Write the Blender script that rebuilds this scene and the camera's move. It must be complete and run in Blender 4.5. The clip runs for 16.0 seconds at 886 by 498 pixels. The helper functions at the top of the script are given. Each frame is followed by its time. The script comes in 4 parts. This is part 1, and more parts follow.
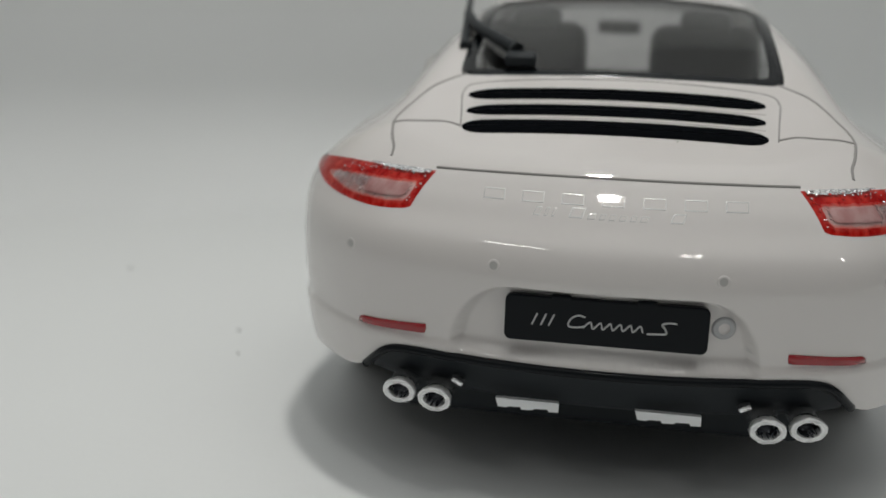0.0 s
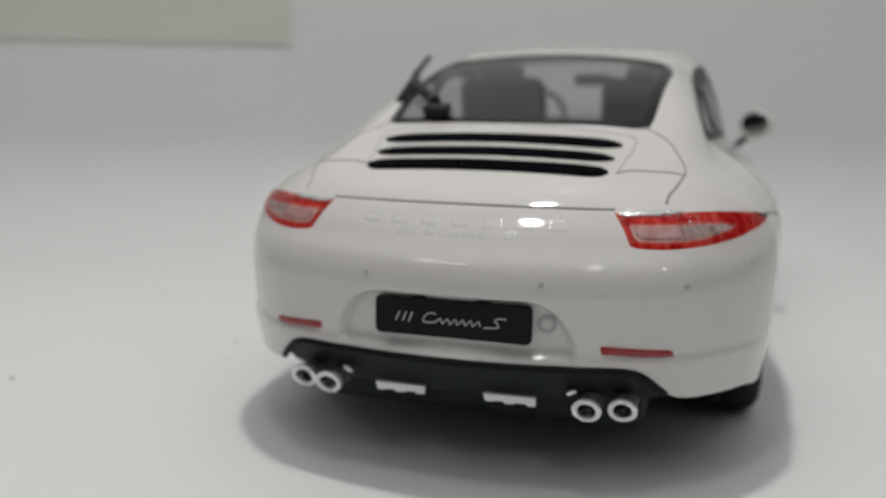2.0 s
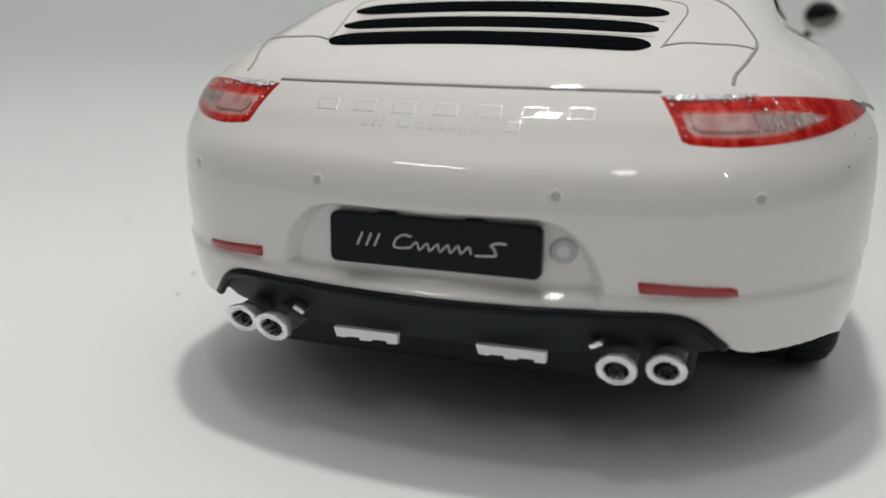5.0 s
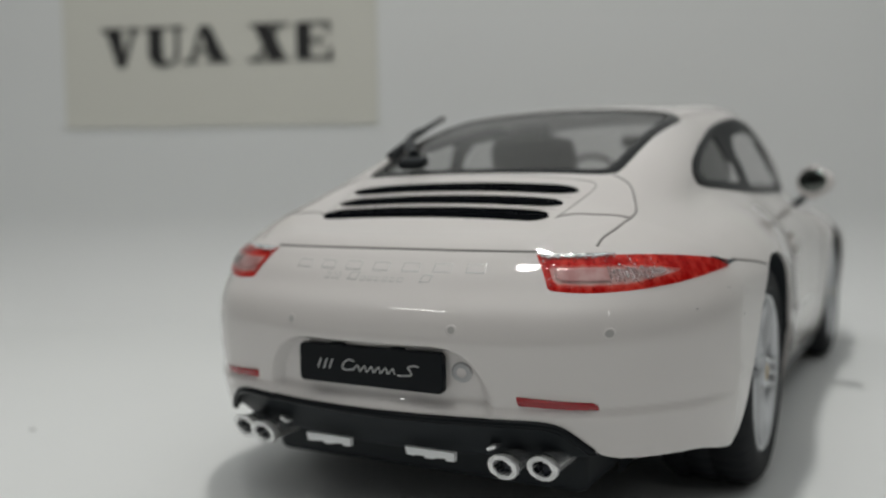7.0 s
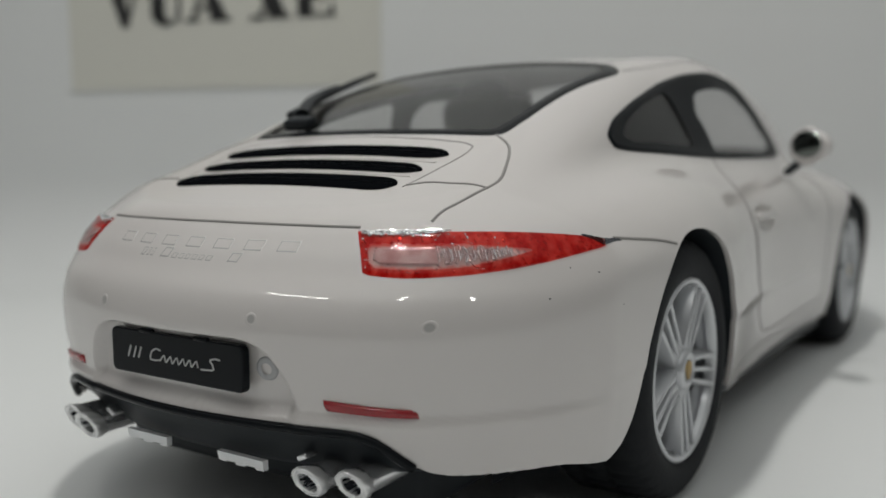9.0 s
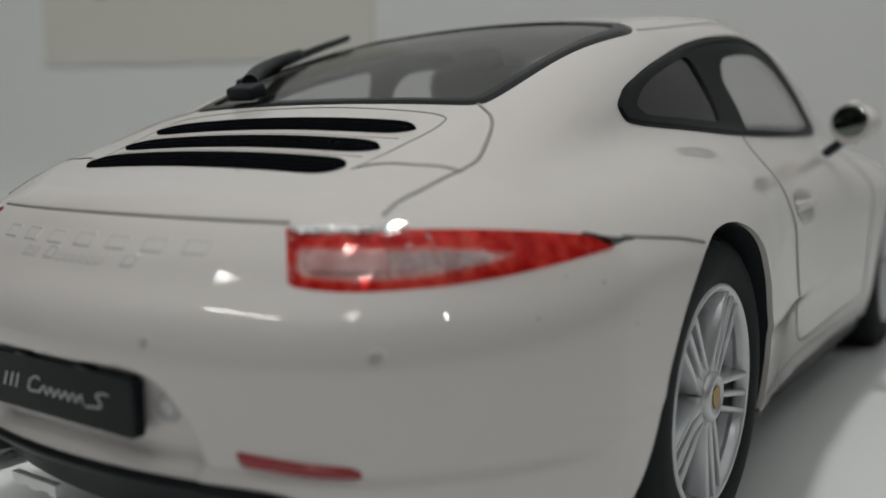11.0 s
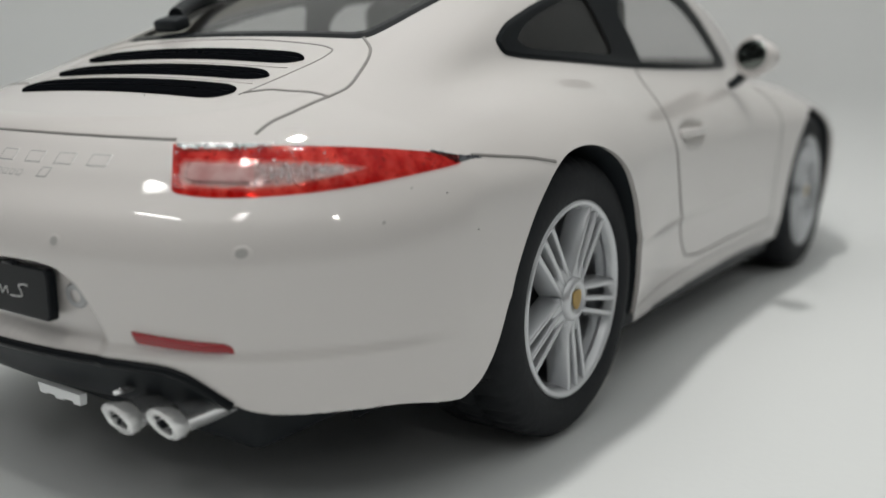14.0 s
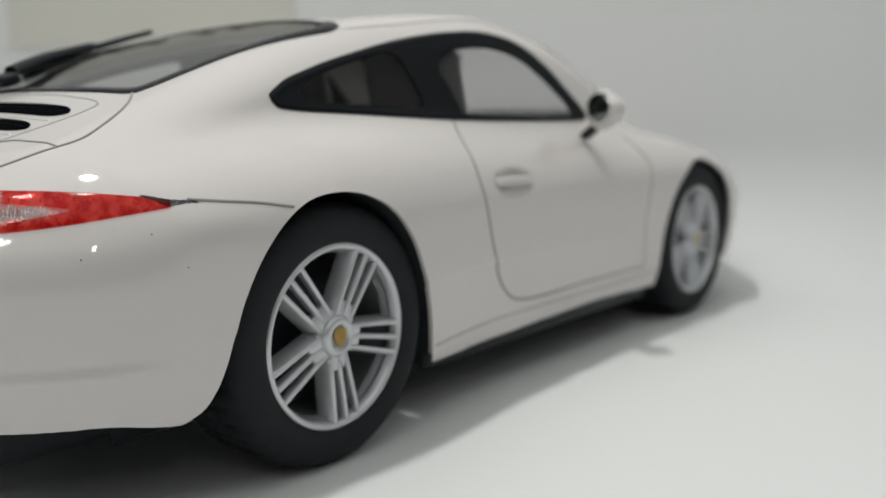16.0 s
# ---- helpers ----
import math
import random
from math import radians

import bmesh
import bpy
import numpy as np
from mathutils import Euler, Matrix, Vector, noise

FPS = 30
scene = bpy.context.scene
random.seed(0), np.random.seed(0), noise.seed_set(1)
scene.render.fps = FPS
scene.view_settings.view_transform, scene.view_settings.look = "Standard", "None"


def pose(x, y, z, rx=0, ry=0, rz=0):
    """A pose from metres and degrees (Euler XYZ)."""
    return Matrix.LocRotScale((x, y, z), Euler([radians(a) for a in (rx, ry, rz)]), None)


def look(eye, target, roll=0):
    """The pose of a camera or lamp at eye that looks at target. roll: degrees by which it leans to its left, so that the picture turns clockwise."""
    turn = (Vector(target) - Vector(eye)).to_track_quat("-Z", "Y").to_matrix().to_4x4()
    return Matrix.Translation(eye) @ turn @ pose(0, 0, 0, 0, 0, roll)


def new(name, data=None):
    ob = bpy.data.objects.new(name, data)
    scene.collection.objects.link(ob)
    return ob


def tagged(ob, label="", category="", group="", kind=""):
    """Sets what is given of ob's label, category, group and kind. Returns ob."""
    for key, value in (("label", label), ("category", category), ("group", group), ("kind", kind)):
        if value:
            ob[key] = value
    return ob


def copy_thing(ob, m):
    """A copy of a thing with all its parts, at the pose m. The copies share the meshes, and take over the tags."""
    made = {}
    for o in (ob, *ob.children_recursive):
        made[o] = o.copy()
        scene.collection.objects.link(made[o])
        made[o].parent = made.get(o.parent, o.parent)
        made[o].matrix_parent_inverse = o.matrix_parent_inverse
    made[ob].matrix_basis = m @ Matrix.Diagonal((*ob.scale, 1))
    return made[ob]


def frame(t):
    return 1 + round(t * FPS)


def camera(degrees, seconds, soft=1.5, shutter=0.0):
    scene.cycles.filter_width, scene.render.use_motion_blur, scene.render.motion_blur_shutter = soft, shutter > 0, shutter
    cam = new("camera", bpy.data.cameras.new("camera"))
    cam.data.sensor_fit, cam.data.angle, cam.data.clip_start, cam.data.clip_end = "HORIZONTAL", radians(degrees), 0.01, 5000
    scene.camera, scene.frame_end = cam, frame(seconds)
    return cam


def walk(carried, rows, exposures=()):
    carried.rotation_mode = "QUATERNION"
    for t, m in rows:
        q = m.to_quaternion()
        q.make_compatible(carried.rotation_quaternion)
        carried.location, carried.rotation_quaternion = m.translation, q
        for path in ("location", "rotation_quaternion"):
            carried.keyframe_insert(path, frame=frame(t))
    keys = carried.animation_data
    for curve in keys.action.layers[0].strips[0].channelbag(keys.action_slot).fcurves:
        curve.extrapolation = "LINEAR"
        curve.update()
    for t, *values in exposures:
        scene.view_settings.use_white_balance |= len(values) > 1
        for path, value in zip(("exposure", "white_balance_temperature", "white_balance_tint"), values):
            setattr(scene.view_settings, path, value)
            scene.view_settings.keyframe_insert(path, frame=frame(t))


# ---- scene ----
# A white 1:24 die-cast sports coupe on a curved white paper sheet. Numbers are in full-size
# car metres (rear at y = 0, nose ahead, wheels on z = 0); S brings them to the model's size.
S = 1 / 24
cam = camera(51.22, 16.0, soft=1.6)
cam.data.dof.use_dof, cam.data.dof.focus_distance, cam.data.dof.aperture_fstop = True, 2.12 * S, 23.0
PATH = [
    (0, (-0.0183, -2.0323, 1.1103), (-0.3519, -0.1108, 0.6671), 1.83),
    (0.5, (0.0657, -2.1079, 1.1190), (-0.2866, -0.1827, 0.7072), 1.67),
    (1, (0.2158, -2.2291, 1.1206), (-0.1726, -0.3042, 0.7412), 1.61),
    (1.5, (0.4311, -2.3234, 1.1241), (-0.0184, -0.4089, 0.7599), 1.28),
    (2, (0.7165, -2.4076, 1.1283), (0.1345, -0.5245, 0.7889), 0.71),
    (2.5, (0.8286, -2.3110, 1.1090), (0.1980, -0.4513, 0.7301), 0.54),
    (3, (0.6862, -2.1011, 1.0914), (0.0770, -0.2612, 0.5978), 0.86),
    (3.2, (0.6533, -2.0275, 1.0738), (0.0560, -0.1975, 0.5313), 1.19),
    (5.3, (0.6013, -1.7268, 0.9335), (-0.0265, 0.1203, 0.4929), 0.43),
    (5.5, (0.6821, -1.8187, 0.9537), (0.0365, 0.0393, 0.5919), 0.30),
    (6, (0.8426, -1.9675, 0.9753), (0.1227, -0.1122, 0.7759), -0.35),
    (6.5, (0.9300, -2.0196, 0.9833), (0.0950, -0.2094, 0.8225), -0.45),
    (7, (1.3402, -2.0740, 0.9862), (0.3959, -0.3166, 0.8456), -0.62),
    (7.5, (1.5711, -2.0419, 0.9945), (0.5563, -0.3245, 0.8514), -0.72),
    (8, (1.6410, -1.7820, 0.9788), (0.5909, -0.0862, 0.8330), -0.48),
    (8.5, (1.6917, -1.6090, 0.9724), (0.6269, 0.0760, 0.8079), -0.42),
    (8.7, (1.7092, -1.5318, 0.9758), (0.6111, 0.1292, 0.7879), -0.58),
    (10.8, (1.5025, -0.9407, 0.9550), (0.3644, 0.6830, 0.6938), -0.37),
    (11, (1.5007, -0.9490, 0.9555), (0.3693, 0.6809, 0.7034), -0.37),
    (11.5, (1.5297, -0.9910, 0.9645), (0.3924, 0.6426, 0.7699), -0.07),
    (12, (1.5183, -0.9789, 0.9690), (0.4029, 0.6700, 0.7768), 0.04),
    (12.5, (1.5703, -1.0307, 0.9519), (0.4820, 0.6176, 0.6379), 0.06),
    (13, (1.6034, -1.0895, 0.9392), (0.5183, 0.5481, 0.5637), -0.23),
    (13.5, (1.6386, -1.1208, 0.9413), (0.5440, 0.5030, 0.5347), -0.13),
    (14, (1.8783, -1.0285, 0.9578), (0.7609, 0.5818, 0.5596), 0.11),
    (14.5, (2.0704, -0.9597, 0.9566), (0.9250, 0.6419, 0.6056), -0.03),
    (15, (2.1858, -0.8730, 0.9731), (0.9978, 0.7021, 0.6447), 0.32),
    (15.5, (2.3789, -0.7674, 0.9715), (1.1640, 0.7906, 0.6605), 0.13),
    (16, (2.5849, -0.6968, 0.9671), (1.3577, 0.8546, 0.6723), 0.09),
]
# the clip's camera evens out its picture as white paint fills it
EXPOSURES = [(0, -0.33), (2.0, -0.23), (3.2, -0.23), (5.3, 0.01), (5.5, 0.01), (6.0, -0.28), (6.5, -0.35), (7.5, -0.28), (8.7, -0.33), (10.8, -0.5), (12.5, -0.45), (13.5, -0.05), (14.5, -0.01), (16.0, 0.06)]
walk(cam, [(t, look(Vector(eye) * S, Vector(target) * S, roll)) for t, eye, target, roll in PATH], EXPOSURES)

# ---- light ----
world = bpy.data.worlds.new("world")
scene.world = world
world.use_nodes = True
# soft fill added from overhead, dimmer at the sides, for the unseen room
wt = world.node_tree
w_co, w_z, w_up = wt.nodes.new("ShaderNodeTexCoord"), wt.nodes.new("ShaderNodeSeparateXYZ"), wt.nodes.new("ShaderNodeMapRange")
wt.links.new(w_co.outputs["Generated"], w_z.inputs[0])
wt.links.new(w_z.outputs["Z"], w_up.inputs["Value"])
w_up.inputs["From Min"].default_value, w_up.inputs["From Max"].default_value = 0.50, 0.98
w_up.inputs["To Min"].default_value, w_up.inputs["To Max"].default_value = 0.11, 0.98
wt.nodes["Background"].inputs[0].default_value = (0.965, 0.985, 0.955, 1)
wt.links.new(w_up.outputs["Result"], wt.nodes["Background"].inputs[1])
scene.view_settings.exposure = 0.0


def ceiling_lamp(name, x, y, z, sx, sy, watts, aim):
    data = bpy.data.lights.new(name, "AREA")
    data.shape, data.size, data.size_y = "RECTANGLE", sx * S, sy * S
    data.energy, data.color = watts, (1.0, 0.99, 0.95)
    ob = new(name, data)
    ob.matrix_world = look(Vector((x, y, z)) * S, Vector(aim) * S)
    return ob


ceiling_lamp("ceiling_lamp", -0.2, 0.9, 9.0, 0.50, 0.50, 0.52, (-0.2, 0.2, 0))
ceiling_lamp("desk_lamp", 0.0, -2.2, 9.0, 0.55, 0.55, 0.11, (0, -0.8, 0))
# the room's far ceiling tubes, seen as glints in the paint
ceiling_lamp("tube_lamp", -14.0, -27.0, 30.0, 11.0, 1.1, 0.95, (0, 0, 0.6))
ceiling_lamp("tube_lamp", 38.0, -18.0, 28.0, 1.1, 5.0, 0.7, (0, 0, 0.6))
ceiling_lamp("tube_lamp", 12.0, -24.0, 32.0, 3.2, 0.7, 0.32, (0, 0, 0.6))
ceiling_lamp("tube_lamp", 12.0, -25.5, 29.5, 3.2, 0.7, 0.32, (0, 0, 0.6))
ceiling_lamp("tube_lamp", -6.0, 30.0, 26.0, 3.4, 0.7, 0.22, (0, 0, 0.6))


# ---- materials ----
def material(name, color, rough=0.5, metal=0.0, coat=0.0, grain=0.0, grain_scale=60.0, bump=0.0, bump_scale=400.0, emit=0.0, trans=0.0, alpha=1.0, spec=0.5, gloss=1.5):
    m = bpy.data.materials.new(name)
    m.use_nodes = True
    nt = m.node_tree
    b = nt.nodes["Principled BSDF"]
    b.inputs["Base Color"].default_value = (*color, 1)
    b.inputs["Roughness"].default_value = rough
    b.inputs["Metallic"].default_value = metal
    b.inputs["Coat Weight"].default_value = coat
    b.inputs["Coat Roughness"].default_value = 0.025
    b.inputs["Coat IOR"].default_value = gloss
    b.inputs["Transmission Weight"].default_value = trans
    b.inputs["Alpha"].default_value = alpha
    b.inputs["Specular IOR Level"].default_value = spec
    co = nt.nodes.new("ShaderNodeTexCoord")
    if grain:
        n1 = nt.nodes.new("ShaderNodeTexNoise")
        n1.inputs["Scale"].default_value, n1.inputs["Detail"].default_value = grain_scale, 6
        nt.links.new(co.outputs["Object"], n1.inputs["Vector"])
        mix = nt.nodes.new("ShaderNodeMix")
        mix.data_type = "RGBA"
        nt.links.new(n1.outputs["Fac"], mix.inputs["Factor"])
        mix.inputs[6].default_value = (*[c * (1 - grain) for c in color], 1)
        mix.inputs[7].default_value = (*[min(1, c * (1 + grain)) for c in color], 1)
        nt.links.new(mix.outputs[2], b.inputs["Base Color"])
        ramp = nt.nodes.new("ShaderNodeMapRange")
        n2 = nt.nodes.new("ShaderNodeTexNoise")
        n2.inputs["Scale"].default_value, n2.inputs["Detail"].default_value = grain_scale * 7, 4
        nt.links.new(co.outputs["Object"], n2.inputs["Vector"])
        nt.links.new(n2.outputs["Fac"], ramp.inputs["Value"])
        ramp.inputs["To Min"].default_value, ramp.inputs["To Max"].default_value = rough * 0.93, min(1, rough * 1.07)
        nt.links.new(ramp.outputs["Result"], b.inputs["Roughness"])
    if bump:
        n3 = nt.nodes.new("ShaderNodeTexNoise")
        n3.inputs["Scale"].default_value, n3.inputs["Detail"].default_value = bump_scale, 5
        nt.links.new(co.outputs["Object"], n3.inputs["Vector"])
        bp = nt.nodes.new("ShaderNodeBump")
        bp.inputs["Strength"].default_value, bp.inputs["Distance"].default_value = bump, 0.0002
        nt.links.new(n3.outputs["Fac"], bp.inputs["Height"])
        nt.links.new(bp.outputs["Normal"], b.inputs["Normal"])
    return m


WHITE = material("white_enamel", (0.655, 0.624, 0.609), 0.4, coat=1.0, grain=0.015, grain_scale=30, spec=0.0, gloss=1.75)
PAPER = material("white_paper", (0.70, 0.712, 0.712), 0.62, grain=0.02, grain_scale=14, bump=0.15, bump_scale=900, spec=0.35)
BLACK = material("black_plastic", (0.022, 0.0255, 0.029), 0.45, grain=0.1, grain_scale=200, spec=0.15)
GLOSS_BLACK = material("gloss_black", (0.007, 0.0085, 0.0105), 0.18, grain=0.05, grain_scale=200, spec=0.12)
TRIM = material("window_trim", (0.012, 0.014, 0.016), 0.30, grain=0.08, grain_scale=200, spec=0.04)
RUBBER = material("tyre_rubber", (0.018, 0.0195, 0.022), 0.75, spec=0.2, grain=0.2, grain_scale=300, bump=0.2, bump_scale=1500)
SILVER = material("silver_paint", (0.60, 0.61, 0.63), 0.26, metal=0.5, grain=0.03, grain_scale=250)
CHROME = material("chrome", (0.86, 0.86, 0.87), 0.22, metal=0.85, grain=0.04, grain_scale=400)
RED_FLAT = material("red_reflector", (0.30, 0.007, 0.013), 0.22, coat=0.35, grain=0.1, grain_scale=400)
BRIGHT_CHROME = material("satin_chrome", (0.93, 0.93, 0.93), 0.36, metal=0.7, grain=0.05, grain_scale=500)
SLOT = material("slot_shade_black", (0.004, 0.0045, 0.0055), 0.6, grain=0.1, grain_scale=300, spec=0.0)
SEAM = material("seam_shadow", (0.28, 0.268, 0.258), 0.8, grain=0.1, grain_scale=300)
CABIN = material("cabin_plastic", (0.09, 0.09, 0.09), 0.55, grain=0.15, grain_scale=150)
# grey that paints the shade of the sensor dimples onto flat discs
GREY = material("sensor_shade", (0.42, 0.41, 0.40), 0.45, grain=0.08, grain_scale=300)
SPECK = material("dust_grey", (0.40, 0.40, 0.39), 0.8, grain=0.2, grain_scale=500)
GOLD = material("gold_crest", (0.36, 0.23, 0.05), 0.4, metal=0.3, grain=0.3, grain_scale=900)
SIGN = material("cream_label", (0.62, 0.615, 0.562), 0.6, grain=0.02, grain_scale=30, spec=0.3)
INK = material("black_ink", (0.015, 0.015, 0.016), 0.7, grain=0.1, grain_scale=100)
SILVER_INK = material("silver_ink", (0.50, 0.50, 0.50), 0.35, metal=0.4, grain=0.05, grain_scale=500)


def glass_material(name, tint, gloss, ior=1.45, pale=None):
    m = bpy.data.materials.new(name)
    m.use_nodes = True
    nt = m.node_tree
    nt.nodes.clear()
    out, mix = nt.nodes.new("ShaderNodeOutputMaterial"), nt.nodes.new("ShaderNodeMixShader")
    tr, gl = nt.nodes.new("ShaderNodeBsdfTransparent"), nt.nodes.new("ShaderNodeBsdfGlossy")
    tr.inputs[0].default_value = (*tint, 1)
    gl.inputs["Roughness"].default_value = gloss
    if pale:
        # moulded facets: the tint varies in small patches and the surface is dimpled
        co, n1, rg, mx = nt.nodes.new("ShaderNodeTexCoord"), nt.nodes.new("ShaderNodeTexNoise"), nt.nodes.new("ShaderNodeMapRange"), nt.nodes.new("ShaderNodeMix")
        mp = nt.nodes.new("ShaderNodeMapping")
        mp.inputs["Scale"].default_value = (1.0, 1.0, 0.6)
        nt.links.new(co.outputs["Object"], mp.inputs[0])
        nt.links.new(mp.outputs[0], n1.inputs["Vector"])
        n1.inputs["Scale"].default_value, n1.inputs["Detail"].default_value = 900, 3
        rg.inputs["From Min"].default_value, rg.inputs["From Max"].default_value = 0.38, 0.68
        nt.links.new(n1.outputs["Fac"], rg.inputs["Value"])
        mx.data_type = "RGBA"
        nt.links.new(rg.outputs["Result"], mx.inputs["Factor"])
        mx.inputs[6].default_value, mx.inputs[7].default_value = (*tint, 1), (*pale, 1)
        nt.links.new(mx.outputs[2], tr.inputs[0])
        bp = nt.nodes.new("ShaderNodeBump")
        bp.inputs["Strength"].default_value, bp.inputs["Distance"].default_value = 0.5, 0.0001
        nt.links.new(n1.outputs["Fac"], bp.inputs["Height"])
        nt.links.new(bp.outputs["Normal"], gl.inputs["Normal"])
    # gloss rises towards grazing angles, alike on both sides of the sheet
    lw, pw, ma = nt.nodes.new("ShaderNodeLayerWeight"), nt.nodes.new("ShaderNodeMath"), nt.nodes.new("ShaderNodeMath")
    lw.inputs["Blend"].default_value = 0.5
    pw.operation, ma.operation = "POWER", "MULTIPLY_ADD"
    nt.links.new(lw.outputs["Facing"], pw.inputs[0])
    pw.inputs[1].default_value = 5.0
    base = ((ior - 1) / (ior + 1)) ** 2
    nt.links.new(pw.outputs[0], ma.inputs[0])
    ma.inputs[1].default_value, ma.inputs[2].default_value = 1 - base, base
    nt.links.new(ma.outputs[0], mix.inputs[0])
    nt.links.new(tr.outputs[0], mix.inputs[1])
    nt.links.new(gl.outputs[0], mix.inputs[2])
    nt.links.new(mix.outputs[0], out.inputs[0])
    return m


GLASS = glass_material("clear_plastic", (0.86, 0.86, 0.86), 0.06)
TINTED = glass_material("tinted_plastic", (0.80, 0.80, 0.795), 0.06)
# darker copy of the silver paint, the barrel's shade put into its colour
DARK_SILVER = material("shaded_silver", (0.30, 0.305, 0.32), 0.35, metal=0.7, grain=0.08, grain_scale=250)
BLACK_CHROME = material("black_chrome", (0.10, 0.105, 0.12), 0.2, metal=0.7, grain=0.2, grain_scale=400)
BRIGHT_RED = material("bright_red_facet", (0.75, 0.06, 0.05), 0.15, coat=1.0, grain=0.3, grain_scale=600)
MILKY = material("milky_lens", (0.55, 0.45, 0.45), 0.18, coat=1.0, grain=0.06, grain_scale=300)
WHITE_PLASTIC = material("white_plastic", (0.84, 0.85, 0.86), 0.35, grain=0.05, grain_scale=400)
# white enamel darkened, so the handle recess has its shade painted in
WHITE_SHADE = material("white_enamel_shaded", (0.62, 0.60, 0.582), 0.4, coat=0.4, grain=0.02, grain_scale=60)
GREY_CLEAR = material("grey_clear", (0.42, 0.42, 0.43), 0.2, coat=0.5, grain=0.06, grain_scale=300)
BOWL = material("lamp_bowl", (0.84, 0.80, 0.80), 0.24, metal=0.45, grain=0.6, grain_scale=480, bump=1.0, bump_scale=650)
PALE_GLASS = glass_material("pale_red_plastic", (0.92, 0.36, 0.33), 0.08, 1.4, (1.0, 0.70, 0.66))
RED_GLASS = glass_material("red_plastic", (0.72, 0.045, 0.04), 0.08, 1.4, (1.0, 0.27, 0.22))
CLEAR_GLASS = glass_material("pink_plastic", (0.86, 0.66, 0.65), 0.08, 1.4, (0.99, 0.87, 0.86))
BADGE = material("silver_badge", (0.86, 0.85, 0.84), 0.22, metal=0.5, coat=0.8, grain=0.02, grain_scale=300)
MIRROR_DARK = material("dark_mirror", (0.20, 0.225, 0.215), 0.16, metal=1.0, grain=0.05, grain_scale=200)


# ---- helpers for meshes ----
SHEETS = {m.name for m in (GLASS, TINTED, RED_GLASS, PALE_GLASS, CLEAR_GLASS)}


def outward(verts, faces):
    """Turn a thin pane so that its faces look away from the car's middle."""
    v, f = np.asarray(verts, float), np.array([list(q)[:4] if len(q) > 3 else [*q, q[2]] for q in faces])
    n = np.cross(v[f[:, 2]] - v[f[:, 0]], v[f[:, 3]] - v[f[:, 1]]).sum(0)
    if np.dot(n, v.mean(0) - np.array([0.0, 1.9, 0.5])) < 0:
        return [tuple(q)[::-1] for q in faces]
    return faces


def mesh_object(name, verts, faces, mat, parent=None, label="", smooth=True):
    if mat.name in SHEETS:
        faces = outward(verts, faces)
    me = bpy.data.meshes.new(name)
    me.from_pydata((np.asarray(verts, float) * S).tolist(), [], [list(map(int, f)) for f in faces])
    me.polygons.foreach_set("use_smooth", [smooth] * len(me.polygons))
    me.materials.append(mat)
    me.update()
    ob = new(name, me)
    ob.parent = parent
    return tagged(ob, label=label)


def part(name, bm, mat, parent, label="", smooth=True):
    me = bpy.data.meshes.new(name)
    bmesh.ops.scale(bm, vec=(S, S, S), verts=bm.verts)
    bm.to_mesh(me)
    bm.free()
    me.polygons.foreach_set("use_smooth", [smooth] * len(me.polygons))
    me.materials.append(mat)
    ob = new(name, me)
    ob.parent = parent
    return tagged(ob, label=label)


def box(cx, cy, cz, sx, sy, sz, bevel=0.0, turn=None, segments=2):
    bm = bmesh.new()
    bmesh.ops.create_cube(bm, size=1)
    bmesh.ops.scale(bm, vec=(sx, sy, sz), verts=bm.verts)
    if bevel:
        bmesh.ops.bevel(bm, geom=bm.edges[:], offset=bevel, segments=segments, affect="EDGES", profile=0.5)
    if turn:
        bmesh.ops.transform(bm, matrix=turn, verts=bm.verts)
    bmesh.ops.translate(bm, vec=(cx, cy, cz), verts=bm.verts)
    return bm


def lathe(profile, n=64, axis="x"):
    """A turned shape: profile rows of (radius, place along the axis)."""
    v, f = [], []
    for r, a in profile:
        for k in range(n):
            c, s = r * math.cos(2 * math.pi * k / n), r * math.sin(2 * math.pi * k / n)
            v.append((a, c, s) if axis == "x" else (c, a, s))
    for i in range(len(profile) - 1):
        for k in range(n):
            f.append((i * n + k, i * n + (k + 1) % n, (i + 1) * n + (k + 1) % n, (i + 1) * n + k))
    return np.array(v), f


def grid_faces(nu, nv, base=0, wrap=False):
    f = []
    for i in range(nu - 1):
        for j in range(nv if wrap else nv - 1):
            a, b = i * nv + j, i * nv + (j + 1) % nv
            f.append((base + a, base + b, base + b + nv, base + a + nv))
    return f


def curve(*pts):
    """A smooth function through the points (a, b), flat beyond its ends."""
    xs, ys = np.array(pts, float).T
    h = np.diff(xs)
    d = np.diff(ys) / h
    m = np.empty(len(xs))
    m[0], m[-1] = d[0], d[-1]
    m[1:-1] = (d[:-1] * h[1:] + d[1:] * h[:-1]) / (h[1:] + h[:-1])

    def at(x):
        x = np.clip(x, xs[0], xs[-1])
        k = np.clip(np.searchsorted(xs, x) - 1, 0, len(h) - 1)
        t = (x - xs[k]) / h[k]
        return (1 + 2 * t) * (1 - t) ** 2 * ys[k] + t * (1 - t) ** 2 * h[k] * m[k] + t * t * (3 - 2 * t) * ys[k + 1] + t * t * (t - 1) * h[k] * m[k + 1]

    return at


